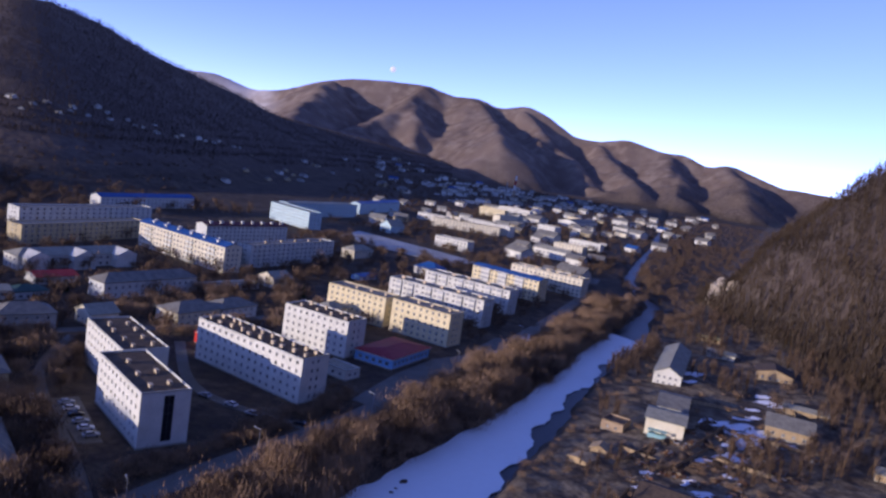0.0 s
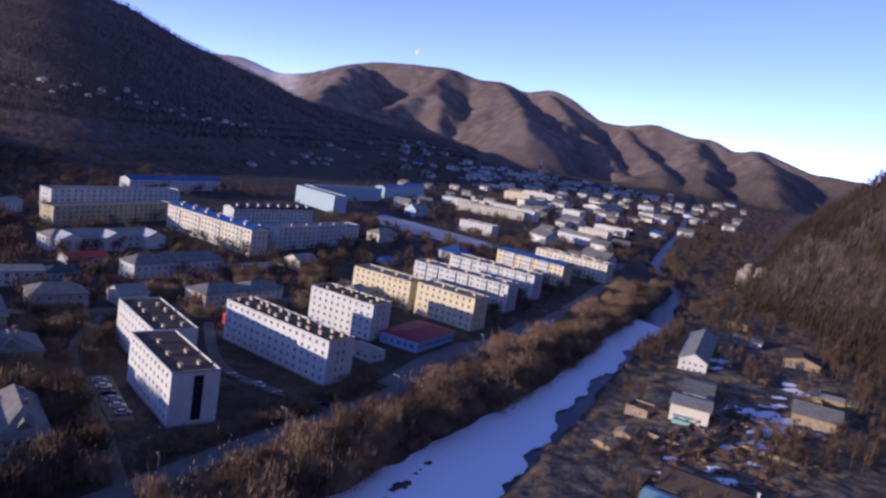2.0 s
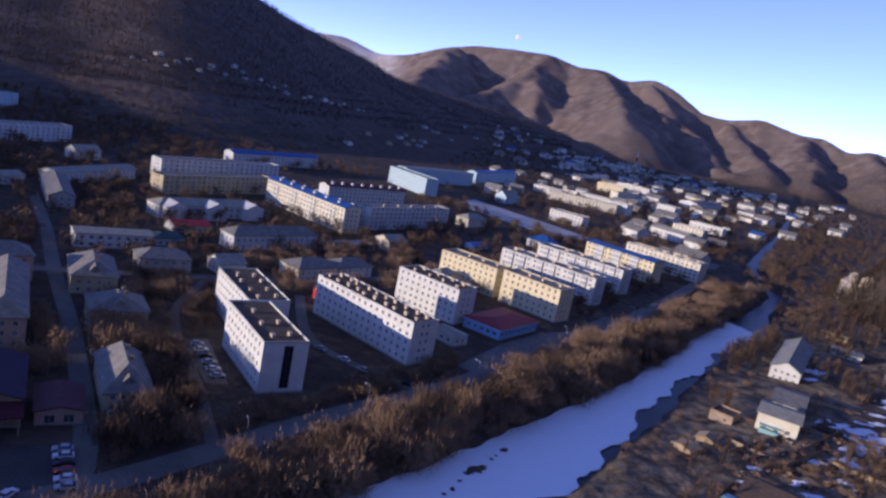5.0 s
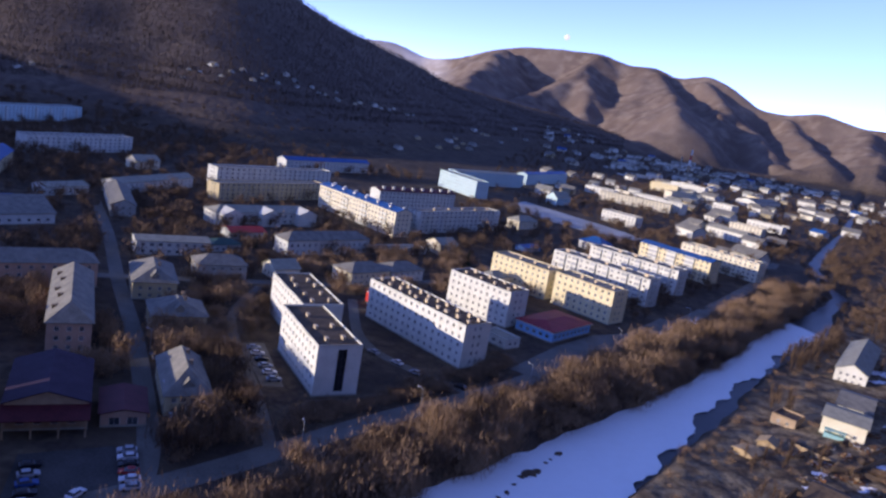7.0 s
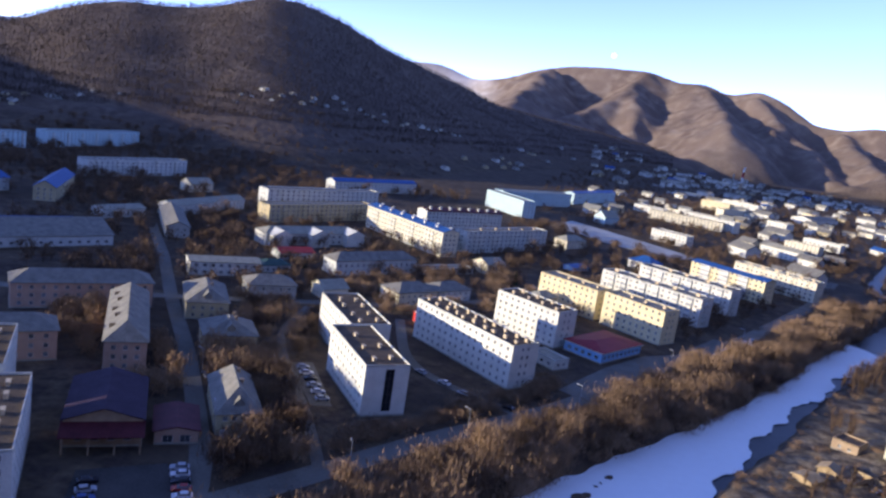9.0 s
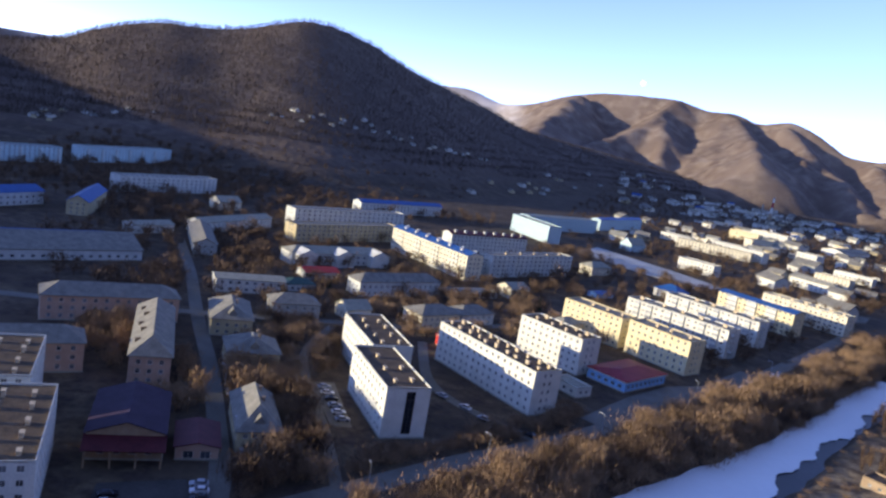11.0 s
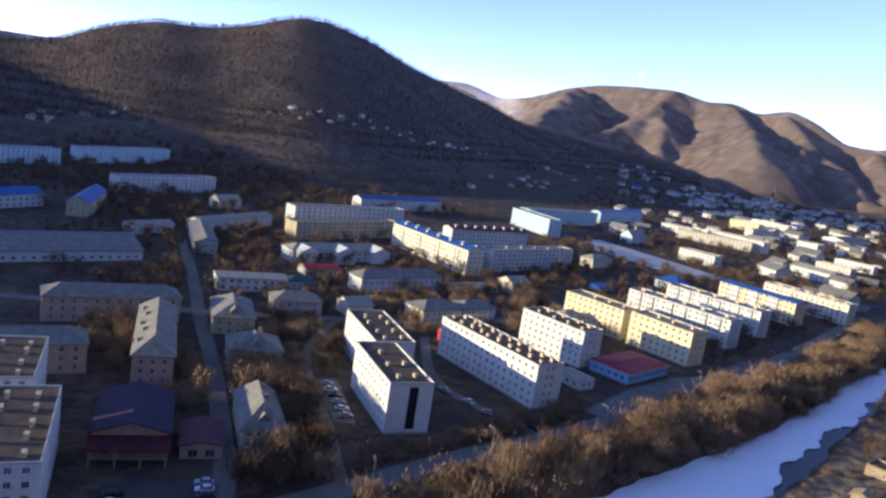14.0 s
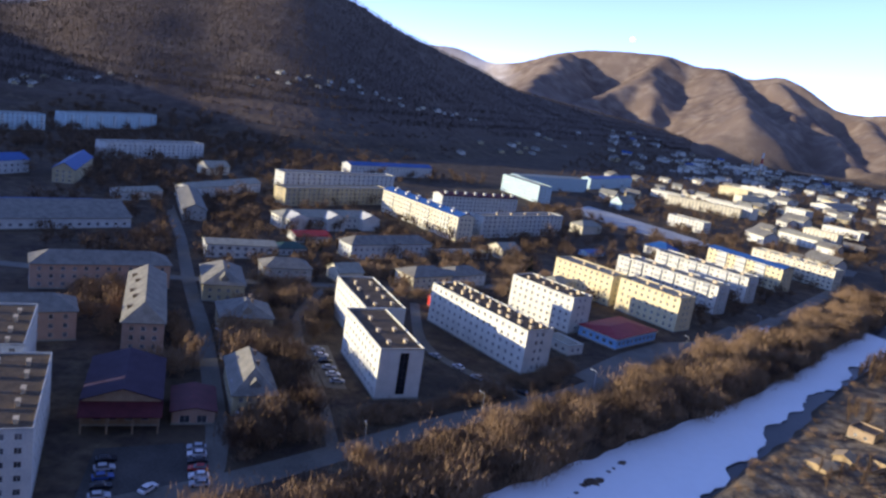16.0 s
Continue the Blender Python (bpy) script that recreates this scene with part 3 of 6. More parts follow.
def roof_pitched(root, L, W, H, rise, kind, material, over=0.6, along="x", label=""):
    """Gable or hip roof with a real thickness. along: the ridge's direction."""
    s = Shape()
    x0, x1, y0, y1 = -over, L + over, -W - over, over
    if along == "y":
        p = lambda u, v, z: (v, u, z)  # noqa: E731
        u0, u1, v0, v1 = y0, y1, x0, x1
    else:
        p = lambda u, v, z: (u, v, z)  # noqa: E731
        u0, u1, v0, v1 = x0, x1, y0, y1
    mid, inset = (v0 + v1) / 2, min((v1 - v0) / 2 * 0.9, (u1 - u0) / 2 * 0.8) if kind == "hip" else 0.0
    for lift in (0.0, 0.22):
        a, b, c, d = p(u0, v0, H + lift), p(u1, v0, H + lift), p(u1, v1, H + lift), p(u0, v1, H + lift)
        r, q = p(u0 + inset, mid, H + rise + lift), p(u1 - inset, mid, H + rise + lift)
        s.face([a, b, q, r]), s.face([c, d, r, q])
        if kind == "hip":
            s.face([b, c, q]), s.face([d, a, r])
    a, b, c, d = (p(u, v, H) for u, v in ((u0, v0), (u1, v0), (u1, v1), (u0, v1)))
    up = lambda k: (k[0], k[1], k[2] + 0.22)  # noqa: E731
    if kind == "hip":
        for i, j in ((a, b), (b, c), (c, d), (d, a)):
            s.face([i, j, up(j), up(i)])
    else:
        r, q = p(u0, mid, H + rise), p(u1, mid, H + rise)
        for i, j in ((a, b), (c, d), (a, r), (r, d), (b, q), (q, c)):
            s.face([i, j, up(j), up(i)])
    part("roof", s, material, root, label)
    if kind == "gable":
        g = Shape()
        for u in (u0 + over, u1 - over):
            g.face([p(u, v0 + over, H), p(u, v1 - over, H), p(u, mid, H + rise * 0.94)])
        return g


def building(name, label, category, n, th, L, W, H, wall, long=None, near=None, back=None, far=None, fine=False, roof="flat", rise=3.0,
             along="x", roof_mat="bitumen", vents=(), group="", roof_label="", z=None, foot=True):
    level = base_level(n, th, L, W) if z is None else z
    root = thing(name, pose(n[0], n[1], level, 0, 0, th), label, category, group)
    walls = Shape()
    for side, spec in (("long", long), ("near", near), ("back", back), ("far", far)):
        facade(walls, root, side, L, W, H, spec, fine)
    if roof == "flat":
        roof_flat(root, L, W, H, wall, vents, roof_mat)
    else:
        gables = roof_pitched(root, L, W, H, rise, roof, roof_mat, 0.6, along, roof_label)
        if gables:
            walls.v, walls.f, walls.m, o = walls.v + gables.v, walls.f + [tuple(i + len(walls.v) for i in q) for q in gables.f], walls.m + gables.m, 0
    part("wall", walls, wall, root)
    if foot:
        footprint(n, th, L, W)
        s = Shape().box(-0.12, -W - 0.12, -0.4, L + 0.12, 0.12, 0.55, top=True)
        part("plinth", s, "concrete", root)
    return root


rng = random.Random(7)


def scatter_vents(L, W, rows, every, size=1.2):
    out = []
    for i in range(int(L / every)):
        for r in range(rows):
            out.append((every * (i + 0.5) + rng.uniform(-1, 1), -W * (r + 0.6) / (rows + 0.2) + rng.uniform(-0.5, 0.5), size * rng.uniform(0.8, 1.3), rng.uniform(0.8, 1.5)))
    return out


def balconies(root, side, L, W, spec, columns, material="white_wall", depth=1.1, wide=3.0, skip=0):
    """Balcony boxes under the windows of the named columns."""
    m, run = face_frame(side, L, W)
    rows, cols, w, h, sill, storey, edge = spec
    pitch = (run - 2 * edge) / cols
    key = (material, depth, wide)
    if key not in BALCONY:
        s = Shape().box(-wide / 2, -depth, 0, wide / 2, 0, 0.15)
        s.box(-wide / 2, -depth, 0.15, wide / 2, -depth + 0.08, 1.1).box(-wide / 2, -depth + 0.08, 0.15, -wide / 2 + 0.08, 0, 1.1).box(wide / 2 - 0.08, -depth + 0.08, 0.15, wide / 2, 0, 1.1)
        BALCONY[key] = s.mesh("balcony", material)
    for c in columns:
        for r in range(skip, rows):
            part("balcony", BALCONY[key], None, root, at=m @ Matrix.Translation((edge + pitch * (c + 0.5), 0, sill + r * storey - 0.95)))


BALCONY = {}


def loggias(root, side, L, W, spec, columns, material):
    """Closed loggias: a parapet, posts and a slab round a run of panes, one box a flat."""
    m, run = face_frame(side, L, W)
    rows, cols, w, h, sill, storey, edge = spec
    pitch = (run - 2 * edge) / cols
    wide, depth = min(3.4, pitch - 0.1), 1.0
    key = (material, "closed", round(wide, 2))
    if key not in BALCONY:
        s = Shape().box(-wide / 2, -depth, 0, wide / 2, 0, 1.15).box(-wide / 2, -depth, 2.45, wide / 2, 0, 2.7)
        for x in (-wide / 2, -0.08, wide / 2 - 0.16):
            s.box(x, -depth, 1.15, x + 0.16, -depth + 0.14, 2.45)
        BALCONY[key] = s.mesh("loggia", material), Shape().box(-wide / 2 + 0.02, -depth + 0.06, 1.15, wide / 2 - 0.02, -0.05, 2.45).mesh("pane", "veiled_glass")
    for c in columns:
        for r in range(rows):
            box = part("loggia", BALCONY[key][0], None, root, at=m @ Matrix.Translation((edge + pitch * (c + 0.5), 0, sill + r * storey - 1.0)))
            part("pane", BALCONY[key][1], None, box)



# ---- the white blocks in front ----
A1 = building("apartment_block", "white five-storey block with a tall stair window in its end wall", "building", (-8.7, 198.7), 113.3, 36, 13.4, 15.6, "white_wall",
              long=(5, 10, 1.25, 1.25, 1.5, 2.9, 1.5), fine=True, vents=[(5, -4, 1.6, 0.9), (6, -9.5, 1.6, 0.9), (15, -4, 1.6, 0.9), (16, -9.5, 1.6, 0.9), (26, -5, 1.6, 0.9)], group="white blocks")
m, run = face_frame("near", 36, 13.4)
s = Shape()
for x0, x1, z0, z1 in ((-1.35, -1.2, 0, 12.6), (1.2, 1.35, 0, 12.6), (-0.06, 0.06, 0, 12.6)):
    s.box(x0, -0.12, z0, x1, 0, z1)
for k in range(6):
    s.box(-1.2, -0.12, k * 2.5, 1.2, 0, k * 2.5 + 0.12)
st = part("stair_window", s, "dark_frame", A1, "tall dark stair glazing", m @ Matrix.Translation((7.5, 0, 1.6)))
part("pane", Shape().box(-1.2, -0.06, 0, 1.2, -0.02, 12.6), "dark_glass", st)
building("apartment_block", "white five-storey block joined to its stepped neighbour", "building", (-17, 235), 113.3, 37, 14, 15.6, "white_wall",
         long=(5, 10, 1.25, 1.25, 1.5, 2.9, 1.5), near=(5, 2, 1.4, 1.4, 1.4, 2.9, 6.0), fine=True, vents=scatter_vents(37, 14, 2, 8, 1.4), group="white blocks")
building("apartment_block", "long white five-storey block with rows of vent stacks", "building", (37, 235.9), 126.8, 55, 12.1, 15.7, "white_wall",
         long=(5, 16, 1.15, 1.3, 1.5, 2.9, 0.8), near=(5, 2, 1.1, 1.4, 1.5, 2.9, 3.5), fine=True, vents=scatter_vents(55, 12.1, 2, 5.5), group="white blocks")
building("apartment_block", "white five-storey block with a dark flat roof", "building", (61.2, 289.7), 132, 34, 12.3, 15.6, "white_wall",
         long=(5, 10, 1.15, 1.3, 1.5, 2.9, 0.8), near=(5, 2, 1.1, 1.4, 1.5, 2.9, 3.0), fine=True, vents=scatter_vents(34, 12.3, 2, 8), group="white blocks")
# beige pair
building("apartment_block", "beige five-storey block with tall windows", "building", (89, 344), 133, 35, 12, 15.2, "beige_wall",
         long=(5, 10, 1.2, 1.4, 1.4, 2.85, 1.0), near=(5, 2, 1.1, 1.4, 1.4, 2.85, 3.0), fine=True, vents=scatter_vents(35, 12, 1, 9), group="beige blocks", roof_mat="slate")
building("apartment_block", "beige five-storey block with a teal ground floor corner", "building", (113, 316), 130, 33, 12, 16, "beige_wall",
         long=(5, 9, 1.2, 1.5, 1.5, 3.0, 1.0), near=(5, 2, 1.1, 1.4, 1.5, 3.0, 3.0), fine=True, vents=scatter_vents(33, 12, 1, 9), group="beige blocks", roof_mat="slate")
# white blocks with loggias
for n, th, L, cols in (((145, 358), 132.5, 60, 15), ((174, 393), 132.2, 58, 15)):
    spec = (5, cols, 1.4, 1.3, 1.5, 2.85, 0.8)
    b = building("apartment_block", "long white panel block with balconies", "building", n, th, L, 12, 15.3, "white_wall", long=spec, near=(5, 2, 1.1, 1.4, 1.5, 2.85, 3.0),
                 vents=scatter_vents(L, 12, 1, 12, 1.8), group="panel blocks", roof_mat="slate")
    loggias(b, "long", L, 12, spec, [c for c in range(cols) if c % 5 in (1, 3)], "white_wall")
    balconies(b, "near", L, 12, (5, 2, 1.1, 1.4, 1.5, 2.85, 3.0), (0, 1), "pale_wall", wide=2.6)
spec = (5, 15, 1.6, 1.5, 1.5, 2.85, 0.8)
b = building("apartment_block", "beige panel block with white balconies and a blue roof", "building", (214, 440), 126, 53, 12, 14.5, "beige_wall", long=spec, near=(5, 2, 1.1, 1.4, 1.5, 2.85, 3.0),
             roof="gable", rise=1.6, roof_mat="blue_roof", group="panel blocks", roof_label="blue sheet-metal roof")
loggias(b, "long", 53, 12, spec, [2, 3, 6, 7, 10, 11], "white_wall")
spec = (5, 16, 1.6, 1.5, 1.5, 2.8, 0.8)
b = building("apartment_block", "cream panel block beyond the blue roof", "building", (262, 470), 129, 58, 12, 14, "cream_wall", long=spec, near=(5, 2, 1.1, 1.4, 1.5, 2.8, 3.0),
             roof_mat="pale_slate", vents=scatter_vents(58, 12, 1, 9, 1.8), group="panel blocks")
balconies(b, "long", 58, 12, spec, [2, 5, 8, 11, 14], "cream_wall", wide=2.6)
# low blue hall with a dark red roof
R1 = building("hall", "low pale-blue hall with a dark red hipped roof", "building", (78.5, 278.2), 134.8, 18, 30, 4.5, "blue_wall", long=(1, 5, 1.8, 1.5, 1.4, 3, 1), near=(1, 9, 1.8, 1.5, 1.4, 3, 1),
              roof="hip", rise=1.3, along="y", roof_mat="red_roof", roof_label="dark red sheet-metal roof")
part("fascia", Shape().box(-0.66, -30.66, 4.15, 18.66, 0.66, 4.47), "white_wall", R1)
building("annex", "small white annex beside the long block", "building", (57, 262), 128, 13, 8, 4.2, "white_wall", long=(1, 3, 1.6, 1.3, 1.4, 3, 1), near=(1, 2, 1.4, 1.3, 1.4, 3, 1), roof_mat="pale_slate")
# ---- middle of the town ----
spec = (5, 24, 1.6, 1.5, 1.5, 2.85, 0.8)
b = building("apartment_block", "long cream block with a blue roof and white roof stacks", "building", (15.3, 441), 127.2, 85, 12.5, 15.5, "cream_wall", long=spec, near=(5, 3, 1.3, 1.4, 1.5, 2.85, 1.5),
             roof="gable", rise=2.0, roof_mat="blue_roof", roof_label="blue sheet-metal roof")
balconies(b, "long", 85, 12.5, spec, [2, 3, 8, 9, 14, 15, 20, 21], "pale_wall", wide=3.0)
for i in range(13):
    s = Shape().box(-0.9, -0.7, 0, 0.9, 0.7, 1.9).box(-1.05, -0.85, 1.9, 1.05, 0.85, 2.1)
    part("chimney", s, "white_wall", b, "white roof stack", Matrix.Translation((4 + i * 6.4, -3.2 if i % 2 else -9.0, 15.8)))
b = building("apartment_block", "pale block with a dark red roof and white roof stacks", "building", (63, 572), 216, 72, 12, 14.5, "pale_wall", long=(5, 20, 1.5, 1.4, 1.4, 2.7, 1), far=None,
             roof="gable", rise=1.8, roof_mat="dark_red_roof", roof_label="dark red sheet-metal roof")
for i in range(8):
    s = Shape().box(-0.9, -0.7, 0, 0.9, 0.7, 2.2).box(-1.05, -0.85, 2.2, 1.05, 0.85, 2.4)
    part("chimney", s, "white_wall", b, "white roof stack", Matrix.Translation((4 + i * 9, -3.2, 15.0)))
spec = (5, 18, 1.5, 1.5, 1.4, 2.8, 1)
b = building("apartment_block", "pale panel block with white balcony stacks", "building", (91, 521), 223.5, 82, 12, 14.6, "pale_wall", long=spec, far=(5, 2, 1.1, 1.4, 1.4, 2.8, 3), roof_mat="slate", vents=scatter_vents(82, 12, 1, 14, 1.8))
balconies(b, "long", 82, 12, spec, [1, 2, 5, 6, 9, 10, 13, 14, 17], "white_wall", wide=4.0)
building("town_house", "two-storey pale house with a long grey hipped roof", "building", (-37, 356.8), 129.1, 12, 50, 7.6, "pale_wall", long=(2, 3, 1.2, 1.5, 1.2, 3.2, 1), near=(2, 14, 1.2, 1.6, 1.2, 3.2, 1),
         roof="hip", rise=3.4, along="y", roof_mat="slate", roof_label="grey slate roof")
building("town_house", "pale two-storey house with a grey hipped roof", "building", (-4, 318), 130, 14, 22, 6.2, "cream_wall", long=(2, 3, 1.1, 1.3, 1.0, 2.8, 1), near=(2, 6, 1.1, 1.3, 1.0, 2.8, 1),
         roof="hip", rise=3.2, along="y", roof_mat="slate", roof_label="grey slate roof")
building("town_house", "pale two-storey wing with a grey hipped roof", "building", (14, 334), 130, 13, 20, 5.6, "pale_wall", long=(2, 3, 1.1, 1.2, 1.0, 2.6, 1), near=(2, 5, 1.1, 1.2, 1.0, 2.6, 1),
         roof="hip", rise=3.0, along="y", roof_mat="slate", roof_label="grey slate roof")
building("town_house", "small pale house with a sunlit slate gable roof", "building", (-36, 312), 128, 11, 12, 4.6, "cream_wall", long=(1, 3, 1.1, 1.3, 1.2, 3, 1), near=(1, 3, 1.1, 1.3, 1.2, 3, 1),
         roof="gable", rise=3.2, along="y", roof_mat="pale_slate")
building("shop", "low shop with a bright red roof", "building", (-52, 386), 216, 19, 12, 3.8, "pale_wall", long=(1, 5, 1.8, 1.6, 0.9, 3, 1), roof="gable", rise=1.8, roof_mat="red_paint")
b = building("shop", "low shop with a bright red front beside the white block", "building", (9, 293), 127, 9, 9, 4.4, "pale_wall", near=(1, 2, 1.8, 1.6, 0.8, 3, 1), roof="gable", rise=0.9, along="y", roof_mat="red_roof")
part("shop_front", Shape().box(-0.1, 0.02, 0.3, 9.1, 0.32, 4.2).box(2.5, 0.32, 3.0, 6.5, 0.5, 3.9), "red_paint", b, "bright red painted front")
building("shop", "low shop with a dark green hipped roof", "building", (-58, 352), 216, 14, 10, 3.6, "pale_wall", long=(1, 4, 1.6, 1.5, 0.9, 3, 1), roof="hip", rise=2.0, roof_mat="green_roof")
building("shop", "long low shop with a pale flat roof", "building", (34, 408), 216, 34, 9, 3.6, "white_wall", long=(1, 9, 2.0, 1.8, 0.8, 3, 1), roof_mat="pale_slate")
building("town_house", "white two-storey house with lit gables", "building", (42, 412), 130, 12, 14, 5.5, "cream_wall", long=(2, 3, 1.1, 1.2, 1.0, 2.6, 1), roof="gable", rise=3, along="y", roof_mat="pale_slate")
building("town_house", "small cream two-storey house beside the beige block", "building", (63, 345), 133, 10, 14, 6.5, "cream_wall", long=(2, 3, 1.1, 1.3, 1.2, 3, 1), near=(2, 4, 1.1, 1.3, 1.2, 3, 1), roof="hip", rise=2.6, along="y", roof_mat="pale_slate")
b = building("kindergarten", "white two-storey kindergarten with hipped grey roofs", "building", (-34, 442), 219.8, 62, 13, 7, "white_wall", long=(2, 16, 1.5, 1.6, 1.1, 3.2, 1), far=(2, 3, 1.5, 1.6, 1.1, 3.2, 1), roof="hip", rise=3.0, roof_mat="pale_slate")
for x in (6, 30, 54):
    s = Shape().box(-6, 0, 0, 6, 5, 7)
    s.face([(-6.5, 5.6, 7), (6.5, 5.6, 7), (0, 5.6, 10)]).face([(-6.5, 5.6, 7), (0, 5.6, 10), (0, -5, 10), (-6.5, -5, 7)]).face([(6.5, 5.6, 7), (6.5, -5, 7), (0, -5, 10), (0, 5.6, 10)])
    part("bay", s, "white_wall", b, "projecting bay with a gable", Matrix.Translation((x, 0, 0)))
spec = (4, 22, 1.6, 1.5, 1.4, 2.8, 1)
b = building("apartment_block", "ochre four-storey block with balconies", "building", (-35, 538), 229, 91, 12, 12, "ochre_wall", long=spec, far=(4, 2, 1.2, 1.4, 1.4, 2.8, 3), roof_mat="slate")
balconies(b, "long", 91, 12, spec, [2, 6, 10, 14, 18], "ochre_wall", wide=3)
spec = (5, 22, 1.6, 1.5, 1.4, 2.8, 1)
b = building("apartment_block", "white five-storey block with dark balcony stacks", "building", (-35, 592), 225, 102, 12, 15, "pale_wall", long=spec, far=(5, 2, 1.2, 1.4, 1.4, 2.8, 3), roof_mat="slate")
balconies(b, "long", 102, 12, spec, [2, 6, 10, 14, 18], "white_wall", wide=3.5)
spec = (3, 24, 1.5, 1.5, 1.3, 2.8, 1)
building("apartment_block", "pale three-storey block with a bright blue roof", "building", (-8, 738), 227, 104, 12, 10, "pale_wall", long=spec, roof="gable", rise=2.6, roof_mat="blue_roof", roof_label="blue sheet-metal roof")
spec = (5, 16, 1.6, 1.5, 1.4, 3.0, 1)
b = building("apartment_block", "teal and white block above the trees", "building", (92, 676), 118, 64, 14, 16.5, "teal_wall", long=spec, near=(5, 3, 1.3, 1.4, 1.4, 3.0, 1), roof_mat="pale_slate")
building("apartment_block", "teal-grey block with stacked balconies", "building", (165, 832), 221, 112, 12, 15, "teal_wall", long=(5, 26, 1.5, 1.4, 1.4, 2.8, 1), roof_mat="pale_slate")
building("apartment_block", "pale blue long block at the foot of the slope", "building", (250, 975), 235, 130, 12, 13, "teal_wall", long=(4, 28, 1.5, 1.4, 1.4, 2.8, 1), roof="gable", rise=2.0, roof_mat="blue_roof")
building("house", "white house with a bright blue hipped roof", "house", (160, 494), 132, 18, 15, 5.5, "white_wall", long=(2, 4, 1.2, 1.3, 1.0, 2.5, 1), near=(2, 3, 1.2, 1.3, 1.0, 2.5, 1), roof="hip", rise=4.0, along="x", roof_mat="blue_roof", roof_label="bright blue sheet-metal roof")
building("kiosk", "low blue kiosk in a yard", "building", (112, 468), 222, 16, 8, 2.8, "blue_wall", long=(1, 4, 1.4, 1.2, 0.9, 3, 1), roof="gable", rise=1.0, roof_mat="blue_roof")
building("apartment_block", "white sunlit block beside the sports ground", "building", (234, 642), 130, 36, 12, 10.5, "white_wall", long=(3, 9, 1.6, 1.5, 1.3, 3.0, 1), near=(3, 2, 1.4, 1.4, 1.3, 3.0, 2), roof_mat="slate")
building("school", "long cream school with a pale roof", "building", (330, 806), 150, 82, 14, 10.5, "cream_wall", long=(3, 20, 1.8, 1.6, 1.3, 3.0, 1), near=(3, 3, 1.6, 1.5, 1.3, 3.0, 1), roof_mat="slate")
building("apartment_block", "white block with rounded balconies up the valley", "building", (345, 812), 128, 26, 13, 13, "white_wall", long=(4, 6, 1.7, 1.5, 1.3, 2.9, 1), roof_mat="slate")
building("apartment_block", "beige sunlit block up the valley", "building", (440, 1066), 128, 46, 13, 13, "beige_wall", long=(4, 10, 1.8, 1.5, 1.3, 2.9, 1), near=(4, 2, 1.5, 1.5, 1.3, 2.9, 2), roof_mat="slate")
building("apartment_block", "white sunlit block up the valley", "building", (526, 1165), 128, 62, 13, 11, "white_wall", long=(3, 14, 1.8, 1.5, 1.3, 2.9, 1), roof_mat="pale_slate")
building("chapel", "pale green house with a steep gable", "building", (180, 722), 128, 14, 22, 7, "teal_wall", long=(2, 3, 1.3, 1.5, 1.2, 3.0, 1), near=(2, 5, 1.3, 1.5, 1.2, 3.0, 1), roof="gable", rise=6.0, along="y", roof_mat="pale_slate")
building("apartment_block", "white two-winged block near the river", "building", (345, 650), 127, 42, 12, 8.5, "white_wall", long=(2, 9, 1.6, 1.5, 1.3, 3.2, 1), near=(2, 2, 1.5, 1.5, 1.3, 3.2, 2), roof="hip", rise=3.0, roof_mat="pale_slate")
building("apartment_block", "cream three-storey block near the river", "building", (392, 716), 130, 34, 12, 10, "cream_wall", long=(3, 8, 1.6, 1.5, 1.3, 2.9, 1), near=(3, 2, 1.5, 1.5, 1.3, 2.9, 2), roof_mat="slate")
building("house", "cream house with a sunlit gable and round end", "house", (110, 540), 130, 12, 22, 6.2, "cream_wall", long=(2, 3, 1.2, 1.4, 1.1, 2.8, 1), near=(2, 5, 1.2, 1.4, 1.1, 2.8, 1), roof="hip", rise=3.4, along="y", roof_mat="pale_slate")
building("hall", "great grey hall with a sunlit white end", "building", (560, 1060), 130, 30, 95, 9, "white_wall", near=(1, 16, 3.0, 2.0, 3.0, 3, 1), roof="gable", rise=4.0, along="y", roof_mat="slate")
# ---- the shaded side of the town ----
for n, th, L, H, label in (((-302, 790), 251, 119, 15, "pale panel block with white balcony stacks, in shade"), ((-344, 650), 245, 100, 14, "pale panel block with a blue band, in shade"), ((-198, 625), 239, 91, 13, "pale four-storey block in shade")):
    cols = int(L / 4.4)
    spec = (5, cols, 1.5, 1.4, 1.4, 2.7, 1)
    b = building("apartment_block", label, "building", n, th, L, 12, H, "teal_wall" if H != 13 else "pale_wall", long=spec, roof_mat="slate", group="slope blocks")
    balconies(b, "long", L, 12, spec, [c for c in range(cols) if c % 4 == 1], "white_wall", wide=3.2)
building("apartment_block", "ochre three-storey block with a blue gable roof", "building", (-224, 433), 106, 60, 12, 8.5, "ochre_wall", long=(3, 14, 1.3, 1.3, 1.2, 2.6, 1), near=(3, 3, 1.3, 1.3, 1.2, 2.6, 1), roof="gable", rise=4.0, roof_mat="blue_roof")
building("hall", "pale hall with a blue sheet-metal roof", "building", (-248, 452), 252, 46, 16, 8, "pale_wall", long=(2, 10, 1.6, 1.5, 1.2, 3.2, 1), roof="gable", rise=3.2, roof_mat="blue_roof")
building("hall", "low hall with a blue roof on a stub wall", "building", (-168, 368), 223, 60, 14, 5, "pale_wall", long=(1, 12, 1.6, 1.5, 1.2, 3.2, 1), roof="gable", rise=2.2, roof_mat="blue_roof")
